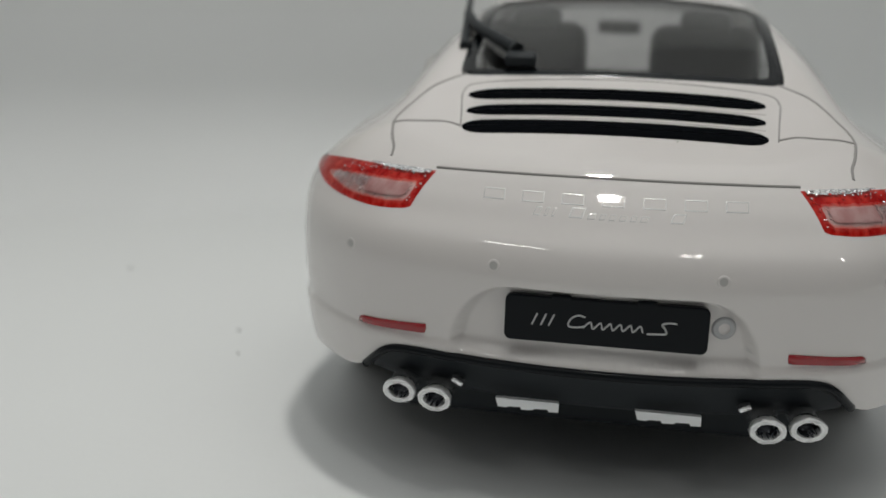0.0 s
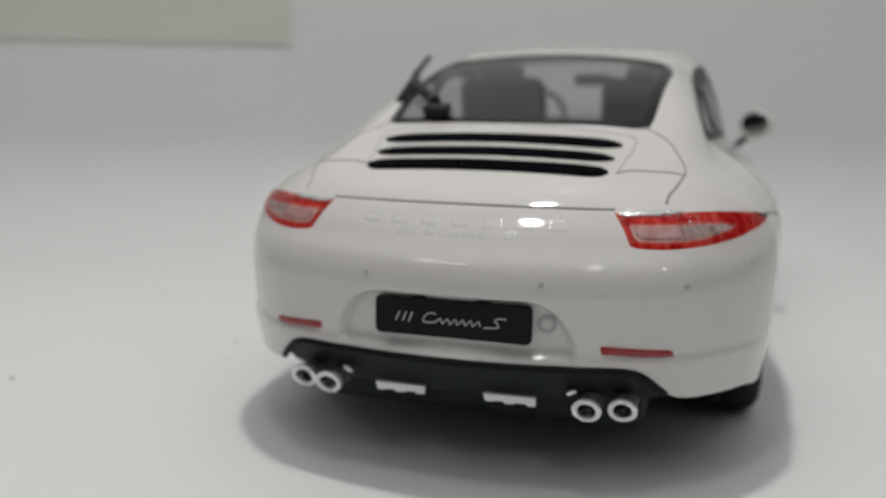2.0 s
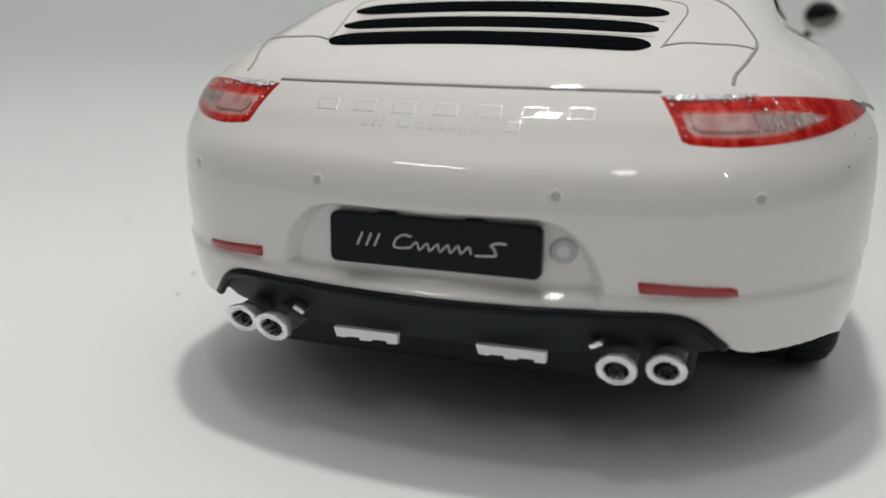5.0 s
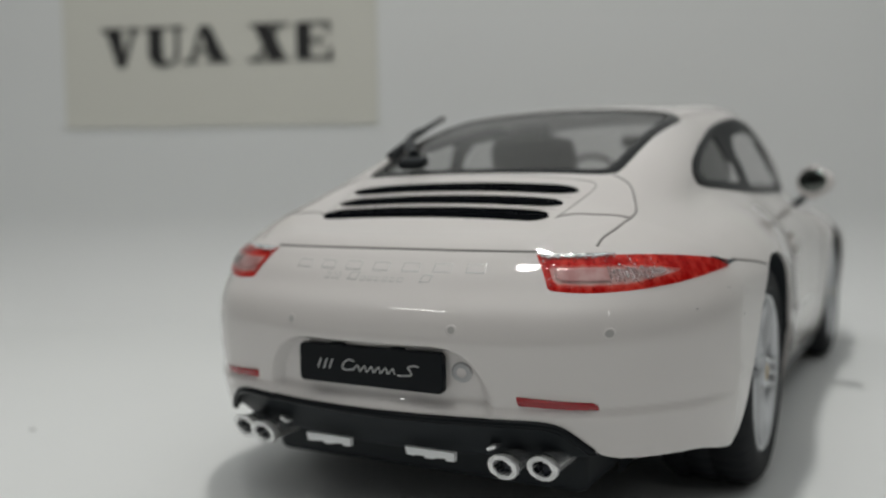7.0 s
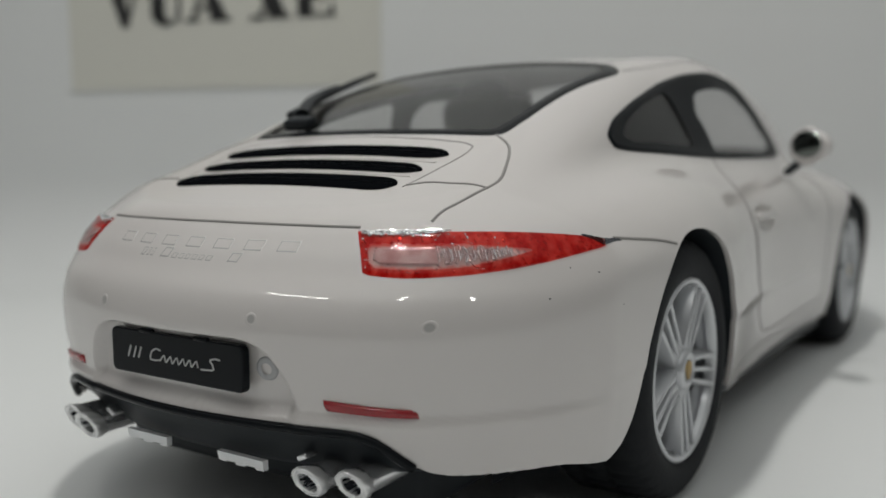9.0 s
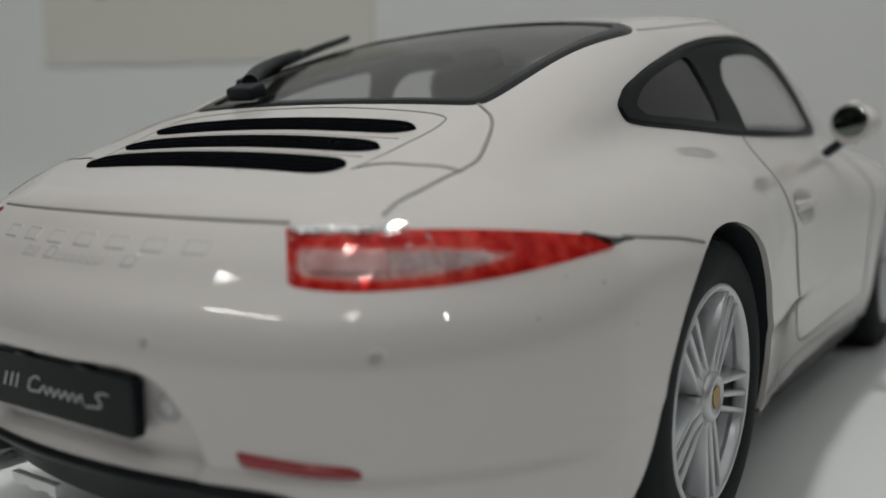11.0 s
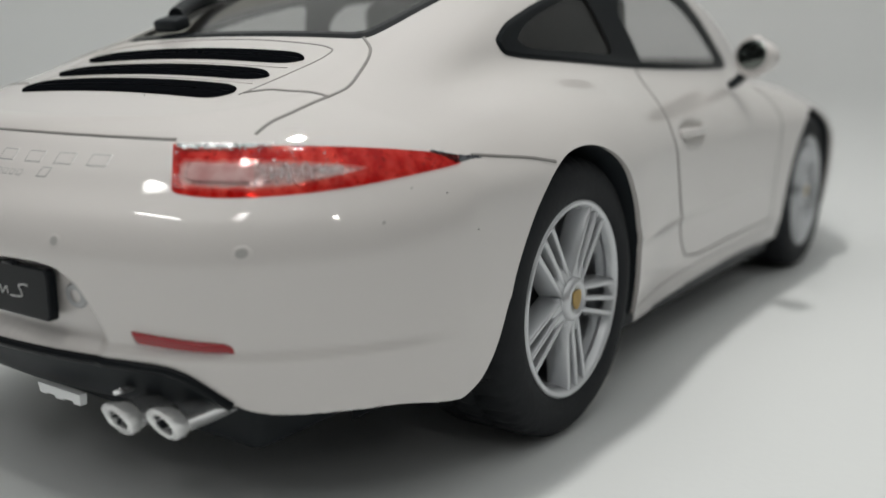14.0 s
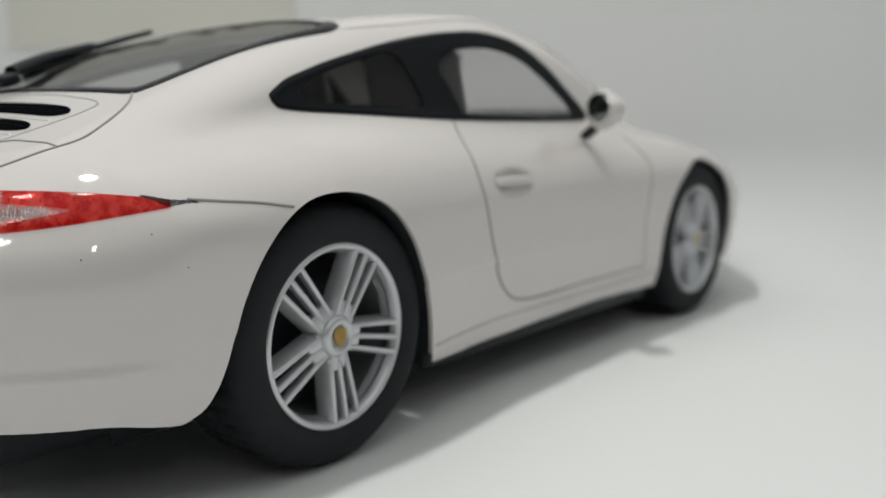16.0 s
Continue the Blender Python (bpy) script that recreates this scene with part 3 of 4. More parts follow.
def bar(r0, r1, w0, w1, c0, c1, x0, x1, deep, bevel=0.004, flare=0.0):
    """A rib from radius r0 to r1: widths, side offsets and heights at both ends."""
    bm = bmesh.new()
    pts = []
    for r, w, c, x in ((r0, w0, c0, x0), (r1, w1, c1, x1)):
        pts.append([bm.verts.new(p) for p in ((x, r, c - w / 2), (x, r, c + w / 2), (x - deep, r, c + w / 2 * 1.25 + flare), (x - deep, r, c - w / 2 * 1.25 + flare))])
    for k in range(4):
        bm.faces.new((pts[0][k], pts[0][(k + 1) % 4], pts[1][(k + 1) % 4], pts[1][k]))
    bm.faces.new(pts[0][::-1])
    bm.faces.new(pts[1])
    bmesh.ops.recalc_face_normals(bm, faces=bm.faces[:])
    bmesh.ops.bevel(bm, geom=bm.edges[:], offset=bevel, segments=2, affect="EDGES", profile=0.5)
    return bm


def wheel_parts(hub):
    r = HUB_Z
    prof = [(0.24, -0.03), (0.256, 0.0), (0.275, 0.010), (0.30, 0.012), (0.325, 0.008), (0.346, -0.006), (r - 0.005, -0.024), (r, -0.05), (r, -0.10), (r - 0.010, -0.106), (r - 0.010, -0.116), (r, -0.122), (r, -0.18), (r - 0.010, -0.186), (r - 0.010, -0.196), (r, -0.202), (r, -0.24), (0.34, -0.28), (0.24, -0.28)]
    n = 240
    v, f = lathe(prof, n)
    for i, (rad, a) in enumerate(prof):
        if rad > 0.34 and a < -0.01:
            ring = v[i * n : (i + 1) * n]
            groove = (np.arange(n) + int(-a * 90)) % 6 == 0
            ring[groove, 1:] *= 1 - 0.008 / rad
    mesh_object("tyre", v, f, RUBBER, hub, "black rubber tyre")
    v, f = lathe([(0.225, -0.05), (0.236, -0.008), (0.240, 0.002), (0.248, 0.006), (0.256, 0.002), (0.257, -0.03)], 120)
    mesh_object("rim", v, f, SILVER, hub, "silver painted rim")
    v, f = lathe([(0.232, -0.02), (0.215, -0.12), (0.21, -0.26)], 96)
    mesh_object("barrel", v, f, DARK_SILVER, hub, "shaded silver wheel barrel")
    v, f = lathe([(0.0, -0.13), (0.19, -0.13), (0.20, -0.14), (0.20, -0.16)], 64)
    mesh_object("brake_disc", v, f, BLACK, hub, "black brake disc")
    for k in range(5):
        bms = [bar(0.048, 0.2415, 0.0130, 0.0150, c * 0.0270, c * 0.0440, -0.006, 0.003, 0.060 if c else 0.03, 0.005, 0.009 * c) for c in (-1, 0, 1)]
        bms.append(bar(0.036, 0.100, 0.066, 0.074, 0, 0, -0.004, -0.012, 0.05, 0.008))
        bm = join(*bms)
        bmesh.ops.rotate(bm, cent=(0, 0, 0), matrix=Matrix.Rotation(radians(-11 + 72 * k), 3, "X"), verts=bm.verts)
        part("spoke", bm, SILVER, hub)
        gm = bar(0.080, 0.238, 0.054, 0.090, 0, 0, -0.034, -0.026, 0.006, 0.001)
        bmesh.ops.rotate(gm, cent=(0, 0, 0), matrix=Matrix.Rotation(radians(-11 + 72 * k), 3, "X"), verts=gm.verts)
        part("spoke_groove", gm, BLACK, hub, "dark groove in the spoke")
    v, f = lathe([(0.0, 0.004), (0.034, 0.004), (0.037, 0.009), (0.050, 0.007), (0.057, -0.002), (0.060, -0.03)], 48)
    mesh_object("hub_cap", v, f, SILVER, hub, "silver hub cap")
    crest = spline([(-0.019, 0.021), (0, 0.025), (0.019, 0.021), (0.018, -0.010), (0, -0.026), (-0.018, -0.010)], 40)
    v = np.stack([np.full(40, 0.0078), crest[:, 0], crest[:, 1]], -1)
    mesh_object("crest", np.concatenate([v, v - (0.003, 0, 0)]), [tuple(range(40))] + [(i, (i + 1) % 40, 40 + (i + 1) % 40, 40 + i) for i in range(40)], GOLD, hub, "gold crest", False)
    for k in range(5):
        a = radians(33 + 72 * k)
        v, f = lathe([(0.0, -0.006), (0.009, -0.007), (0.011, -0.012), (0.011, -0.03)], 12)
        mesh_object("wheel_bolt", v + np.array([0, 0.066 * math.cos(a), 0.066 * math.sin(a)]), f, SILVER, hub)


hub = new("wheel")
hub.parent = car
wheel_parts(hub)
hub.location = Vector((0.852, HUB_R, HUB_Z)) * S
for x, y, turn in ((-0.852, HUB_R, 180), (0.815, HUB_F, 0), (-0.815, HUB_F, 180)):
    copy_thing(hub, pose(x * S, y * S, HUB_Z * S, 20 if turn else 0, 0, turn))

# wheel arch liners and lips
for flip in (False, True):
    for poly, y in ((ARCH_R, HUB_R), (ARCH_F, HUB_F)):
        ok = poly[:, 1] > np.where((poly[:, 0] < HUB_R) & (y == HUB_R), 0.25, 0.22)
        p = on_body("x", poly[ok, 0], poly[ok, 1], 0.0, flip)
        s = -1 if flip else 1
        inner = p * (0, 1, 1) + np.array([s * 0.50, 0, 0])
        lip_in = p - np.array([s * 0.014, 0, 0])
        n = len(p)
        mesh_object("arch_edge", np.concatenate([p, lip_in]), grid_faces(2, n), WHITE, car, "white folded arch edge")
        mesh_object("arch_liner", np.concatenate([lip_in, inner]), grid_faces(2, n), BLACK, car, "black wheel arch liner")
        w = poly[ok]
        back = np.concatenate([w, [(w[-1, 0], 0.12), (w[0, 0], 0.12)]])
        vb = np.stack([np.full(len(back), s * 0.52), back[:, 0], back[:, 1]], -1)
        mesh_object("arch_wall", vb, [tuple(range(len(back)))], BLACK, car, "black inner arch wall", False)

# ---- tail ----
def slab(outline, y0, y1):
    """An upright plate with this outline in x and z."""
    n = len(outline)
    v = np.array([(a, y0, z) for a, z in outline] + [(a, y1, z) for a, z in outline])
    return v, [tuple(range(n)), tuple(range(2 * n - 1, n - 1, -1))] + [(i, n + i, n + (i + 1) % n, (i + 1) % n) for i in range(n)]


def lamp_band(a0, a1, top, bottom, off, flip, nu=90, nvv=16, base=-0.004):
    a = np.linspace(a0, a1, nu)[:, None]
    w = np.linspace(0, 1, nvv)[None]
    z = top(a) * (1 - w) + bottom(a) * w
    edge = np.minimum(np.minimum(w, 1 - w) * 7, np.minimum((a - a0), (a1 - a)) / 0.014)
    lift = off * np.sqrt(np.clip(1 - (1 - np.clip(edge, 0, 1)) ** 2, 0, 1)) + base
    p = on_body("d", a + 0 * w, z, lift, flip)
    return p.reshape(-1, 3), grid_faces(nu, nvv)


LAMP_TOP = curve((0.39, 0.801), (0.55, 0.801), (0.75, 0.796), (0.90, 0.781), (1.0, 0.764))
LAMP_LOW = curve((0.39, 0.7185), (0.402, 0.7165), (0.415, 0.711), (0.435, 0.7085), (0.6, 0.7085), (0.75, 0.722), (0.87, 0.739), (0.94, 0.749), (1.0, 0.758))
CLEAR_TOP = curve((0.42, 0.768), (0.60, 0.769), (0.72, 0.768), (0.80, 0.764))
CLEAR_LOW = curve((0.42, 0.7325), (0.60, 0.7335), (0.72, 0.743), (0.80, 0.753))
for flip in (False, True):
    s = -1 if flip else 1
    lamp = new("tail_light")
    lamp.parent = car
    mesh_object("lamp_rim", *lamp_band(0.397, 1.03, lambda a: LAMP_TOP(a) + 0.003 + 0.004 * (a > 0.88), lambda a: LAMP_LOW(a) - 0.0015, 0.0035, flip), GLOSS_BLACK, lamp, "dark gap round the lamp")
    v, q = lamp_band(0.401, 0.985, LAMP_TOP, LAMP_LOW, 0.0030, flip, nu=110, nvv=17)
    v = v + np.random.default_rng(3).normal(0, 0.0011, v.shape)
    mesh_object("lamp_bowl", v, q, BOWL, lamp, "faceted silver reflector", False)
    # one lens moulding, red round a clear window that tapers to a point
    nu, nw = 180, 56
    v, q = lamp_band(0.402, 0.972, LAMP_TOP, LAMP_LOW, 0.008, flip, nu, nw)
    q = np.array(q)
    i, j = (q[:, 0] // nw) / (nu - 1), (q[:, 0] % nw + 0.5) / (nw - 1)
    a = 0.402 + i * 0.57
    half = 0.212 * np.clip((0.770 - a) / 0.17, 0, 1) ** 0.6 * np.clip((a - 0.418) / 0.010, 0, 1) ** 0.3
    half = half * (1 + 0.03 * np.sin(a * 190) * np.sin(a * 67))
    reach = np.abs(j - 0.560) / np.maximum(half, 1e-4)
    zones = (("red_lens", RED_GLASS, reach >= 1.22, "translucent red lens"), ("pale_lens", PALE_GLASS, (reach >= 1) & (reach < 1.22), "paler red lens edge"), ("clear_lens", CLEAR_GLASS, reach < 1, "clear lens window"))
    for name, mat, pick, text in zones:
        used, inv = np.unique(q[pick], return_inverse=True)
        mesh_object(name, v[used], inv.reshape(-1, 4), mat, lamp, text)
    mesh_object("bulb_window", *lamp_band(0.434, 0.560, lambda a: CLEAR_TOP(a) - 0.002 - 0.008 * np.clip((0.445 - a) / 0.011, 0, 1) ** 2, lambda a: CLEAR_LOW(a) + 0.002 + 0.008 * np.clip((0.445 - a) / 0.011, 0, 1) ** 2, 0.0010, flip, base=0.0025), MILKY, lamp, "smooth milky pink window")
    jitter = np.random.default_rng(5)
    v, q = lamp_band(0.412, 0.60, lambda a: LAMP_TOP(a) - 0.001, lambda a: LAMP_TOP(a) - 0.0105 + 0.008 * np.clip((a - 0.5) / 0.1, 0, 1), 0.003, flip, 46, 7, 0.003)
    mesh_object("chrome_edge", v + jitter.normal(0, 0.0010, v.shape), q, CHROME, lamp, "crushed chrome upper lamp edge", False)
    v, q = lamp_band(0.90, 1.03, lambda a: LAMP_TOP(a) + 0.003, lambda a: np.maximum(LAMP_LOW(a) + 0.001, LAMP_TOP(a) - 0.002 - 0.02 * np.clip((a - 0.90) / 0.07, 0, 1) ** 2), 0.005, flip, 26, 8)
    mesh_object("chrome_tip", v + jitter.normal(0, 0.0006, v.shape), q, BLACK_CHROME, lamp, "dark chrome lamp tip", False)
    rnd = random.Random(7 + flip)
    for k in range(56):
        a = 0.560 + 0.0030 * k + rnd.uniform(-0.0015, 0.0015)
        zt, zb = float(CLEAR_TOP(a)), float(CLEAR_LOW(a))
        z0, z1 = zb + (zt - zb) * rnd.uniform(0.0, 0.45), zt - (zt - zb) * rnd.uniform(0.0, 0.35)
        ab = np.array([(a, z1), (a + 0.002, z0)])
        mesh_object("facet", *tube(on_body("d", ab[:, 0], ab[:, 1], 0.0034, flip), rnd.uniform(0.0008, 0.0017), k=4), CHROME, lamp)
    # bright beads added as the lens's glints, thickest along its upper and inner edges
    for k in range(40):
        if k < 16:
            a, z = 0.416 + 0.0115 * k + rnd.uniform(-0.004, 0.004), 0.0
            z = float(LAMP_TOP(a)) - rnd.uniform(0.008, 0.014)
        elif k < 34:
            a = rnd.uniform(0.56, 0.70)
            z = float(CLEAR_TOP(a)) + rnd.uniform(0.0, 0.022)
        elif k < 40:
            a, z = 0.415 + rnd.uniform(-0.003, 0.004), rnd.uniform(0.722, 0.785)
        else:
            a = rnd.uniform(0.75, 0.94)
            z = float(LAMP_TOP(a)) * 0.6 + float(LAMP_LOW(a)) * 0.4
        c = on_body("d", np.array([a]), np.array([z]), 0.0035, flip)[0]
        bead = bmesh.new()
        bmesh.ops.create_icosphere(bead, subdivisions=1, radius=rnd.uniform(0.0014, 0.0032))
        bmesh.ops.scale(bead, vec=(rnd.uniform(0.8, 1.8), 1, rnd.uniform(0.6, 1.2)), verts=bead.verts)
        bmesh.ops.translate(bead, vec=c, verts=bead.verts)
        part("bead", bead, CHROME if k % 4 else BRIGHT_RED, lamp, "", False)
    # low red reflector
    side_a, side_b = np.linspace((0.410, 0.4490), (0.590, 0.4350), 30), np.linspace((0.604, 0.4140), (0.413, 0.4245), 30)
    ref = np.concatenate([side_a, [(0.601, 0.428)], side_b, [(0.409, 0.437)]])
    mesh_object("reflector", *pad("y", ref, 0.012, flip, rim=2.5), RED_FLAT, car, "red bumper reflector")
    # exhausts
    for x in (0.383, 0.477):
        y = 0.045 + 0.35 * (x - 0.383)
        tip = new("exhaust")
        tip.parent = car
        place = np.array([s * x, y, 0.269])
        lean = np.array([[1.0, 0, 0], [0, 1, -0.48], [0, 0, 1]])
        wear = np.random.default_rng(int(1000 * x) + flip)
        v, f = lathe([(0.0240, 0.010), (0.0240, -0.032), (0.0255, -0.0365), (0.0280, -0.0375), (0.0300, -0.0345), (0.0320, -0.0345), (0.0345, -0.0380), (0.0375, -0.0370), (0.0390, -0.031), (0.0375, -0.016), (0.0340, -0.008), (0.032, 0.004)], 48, "y")
        v = v * (1.05, 1, 0.94) + wear.normal(0, 0.0008, v.shape)
        mesh_object("exhaust_tip", v @ lean.T + place, f, BRIGHT_CHROME, tip, "chrome exhaust tip")
        v, f = lathe([(0.0325, -0.004), (0.0325, 0.13)], 32, "y")
        mesh_object("exhaust_pipe", v * (1.05, 1, 0.94) + place, f, CHROME, tip, "chrome pipe")
        # bore lined in dark chrome, its inner shade put into the colour
        v, f = lathe([(0.0, 0.012), (0.0236, 0.012), (0.0243, -0.030)], 32, "y")
        mesh_object("exhaust_mouth", v * (1.05, 1, 0.94) @ lean.T + place, f, BLACK_CHROME, tip, "exhaust opening, dark for its inner shade")
    part("pipe_bracket", box(s * 0.335, 0.07, 0.305, 0.03, 0.05, 0.014, 0.004, Matrix.Rotation(radians(-25 * s), 4, "Y")), CHROME, car, "chrome pipe bracket")
    edge = [(-0.075, 0.283), (0.075, 0.283), (0.075, 0.260), (0.052, 0.259), (0.049, 0.265), (0.018, 0.264), (0.015, 0.260), (-0.012, 0.259), (-0.015, 0.265), (-0.044, 0.264), (-0.047, 0.261), (-0.068, 0.262)]
    mesh_object("diffuser_strip", *slab([(s * 0.163 + a, z) for a, z in edge], 0.026, 0.042), WHITE_PLASTIC, car, "white toothed diffuser strip", False)
    for x, z in ((0.252, 0.614), (0.625, 0.610)):
        ring = np.array([(x + 0.0165 * math.cos(t), z + 0.0165 * math.sin(t)) for t in np.linspace(0, 2 * math.pi, 28, endpoint=False)])
        sensor = new("parking_sensor")
        sensor.parent = car
        mesh_object("sensor_ring", *ribbon("y", ring, ring * 0.55 + ring.mean(0) * 0.45, 0.001, flip, 4), WHITE, sensor)
        mesh_object("sensor_face", *pane("y", ring * 0.58 + ring.mean(0) * 0.42, 0.0005, flip, 4), GREY, sensor, "grey sensor face")

# licence plate with a slanted silver pen line
plate = new("licence_plate")
plate.parent = car
PY = -0.010
bm = box(0.005, PY, 0.500, 0.452, 0.020, 0.108)
bmesh.ops.bevel(bm, geom=[e for e in bm.edges if abs(e.verts[0].co.y - e.verts[1].co.y) > 0.01], offset=0.016, segments=6, affect="EDGES", profile=0.5)
bmesh.ops.bevel(bm, geom=[e for e in bm.edges if max(v.co.y for v in e.verts) < PY], offset=0.004, segments=2, affect="EDGES", profile=0.5)
part("plate_back", bm, GLOSS_BLACK, plate, "gloss black plate", False)
for dx in (-0.10, 0.09):
    part("plate_clip", box(0.005 + dx, PY - 0.004, 0.553, 0.045, 0.014, 0.012, 0.004), GLOSS_BLACK, plate)


def pen(name, line_xz, r, y, mat, owner, label):
    """A slanted pen stroke: a thin bead along a line in the plate's plane."""
    p = spline([(a + 0.42 * b, y, b) for a, b in line_xz], 14 * len(line_xz), False)
    mesh_object(name, *tube(p * (1, 1, 1) + np.array([0, 0, 0.4865]), r, k=6), mat, owner, label)


for a in (-0.158, -0.138, -0.120):
    pen("script_bar", [(a, 0.0), (a, 0.014), (a, 0.027)], 0.0023, PY - 0.0105, SILVER_INK, plate, "silver slanted bar")
pen("script_arc", [(-0.050, 0.026), (-0.066, 0.029), (-0.080, 0.018), (-0.078, 0.004), (-0.058, 0.001), (-0.044, 0.004)], 0.0023, PY - 0.0105, SILVER_INK, plate, "silver script arc")
pen("script_wave", [(-0.044 + 0.011 * k, 0.015 if k % 2 else 0.001) for k in range(13)], 0.0021, PY - 0.0105, SILVER_INK, plate, "silver script wave")
pen("script_tail", [(0.098, -0.001), (0.118, 0.0), (0.138, 0.004), (0.130, 0.014), (0.120, 0.022), (0.134, 0.028), (0.150, 0.027)], 0.0023, PY - 0.0105, SILVER_INK, plate, "silver script tail")
# a few dark specks in the paint
for view, a, b, r in (("d", 0.80, 0.655, 0.0022), ("d", 0.86, 0.715, 0.0016), ("z", 0.15, 0.30, 0.002), ("x", 0.48, 0.70, 0.002), ("x", 0.55, 0.62, 0.0018)):
    bm = bmesh.new()
    bmesh.ops.create_icosphere(bm, subdivisions=1, radius=r)
    bmesh.ops.translate(bm, vec=on_body(view, np.array([a]), np.array([b]))[0], verts=bm.verts)
    part("paint_speck", bm, BLACK, car, "tiny dark speck in the paint")
# round tow eye cover beside the plate
ring = np.array([(0.266 + 0.029 * math.cos(t), 0.501 + 0.029 * math.sin(t)) for t in np.linspace(0, 2 * math.pi, 40, endpoint=False)])
mesh_object("tow_cover", *ribbon("y", ring, ring * 0.45 + ring.mean(0) * 0.55, 0.005, False, 5), GREY_CLEAR, car, "round greyish tow eye cover")
mesh_object("tow_cover_centre", *pane("y", ring * 0.5 + ring.mean(0) * 0.5, 0.002, False, 4), WHITE, car)
# silver badges, drawn as plain blocks
for k in range(7):
    cx = -0.268 + 0.091 * k
    bar_o = np.array([(cx - 0.026, 0.752), (cx + 0.026, 0.752), (cx + 0.026, 0.776), (cx - 0.026, 0.776)])
    edge = np.concatenate([np.linspace(bar_o[i], bar_o[(i + 1) % 4], 10, endpoint=False) for i in range(4)])
    inner = edge.mean(0) + (edge - edge.mean(0)) * (0.89, 0.74)
    mesh_object("badge_block", *ribbon("y", edge, inner, 0.0008, False, 4), BADGE, car, "silver badge block")
for k, (x0, w, h) in enumerate(((-0.175, 0.016, 0.020), (-0.150, 0.008, 0.020), (-0.133, 0.008, 0.020), (-0.095, 0.034, 0.024), (-0.052, 0.018, 0.013), (-0.026, 0.014, 0.013), (-0.004, 0.014, 0.013), (0.018, 0.016, 0.013), (0.042, 0.014, 0.013), (0.064, 0.018, 0.013), (0.130, 0.032, 0.022))):
    z0 = 0.7255
    out = np.array([(x0, z0), (x0 + w, z0), (x0 + w + 0.35 * h, z0 + h), (x0 + 0.35 * h, z0 + h)])
    edge = np.concatenate([np.linspace(out[i], out[(i + 1) % 4], 6, endpoint=False) for i in range(4)])
    inner = edge.mean(0) + (edge - edge.mean(0)) * (0.72, 0.66)
    mesh_object("badge_stroke", *ribbon("y", edge, inner, 0.0006, False, 4), BADGE, car, "silver badge stroke")

# engine grille: three black slots in a panel, their inner shade put into the colour
def slot(y0, y1, w, end, power):
    """Outline of a long band from y0 to y1 whose tips meet at y = end."""
    x = w * np.sin(np.linspace(-math.pi / 2, math.pi / 2, 90))
    k = np.abs(x / w) ** power
    low, high = y0 * (1 - k) + (end - 0.004) * k, y1 * (1 - k) + (end + 0.004) * k
    return np.concatenate([np.stack([x, low], -1), np.stack([x, high], -1)[::-1]])


def inset(o, k):
    mid = (o + o[::-1]) / 2
    return mid * (0.97, 1) * (1 - k) + o * k


for y0, y1, w, end, power in ((0.524, 0.598, 0.400, 0.558, 15), (0.424, 0.494, 0.389, 0.456, 15), (0.308, 0.400, 0.384, 0.356, 22)):
    o = slot(y0, y1, w, end, power) - np.array([0.010, 0])
    mesh_object("grille_slot", *ribbon("z", o, inset(o, 0.02), 0.0045, False, 6), SLOT, car, "black engine grille slot")
for y0, y1, w in ((0.503, 0.519, 0.385), (0.408, 0.419, 0.375)):
    o = slot(y0, y1, w, (y0 + y1) / 2, 10)
    mesh_object("grille_bar", *ribbon("z", o, inset(o, 0.02), 0.0022, False, 8), WHITE, car, "rounded white grille bar")

# panel gaps: grey beads on the shell, the grooves' shade put into their colour
def gap(view, pts, flip=False, r=0.0026, n=70):
    mesh_object("panel_gap", *line(view, pts, r, flip, n), SEAM, car, "grey panel gap")


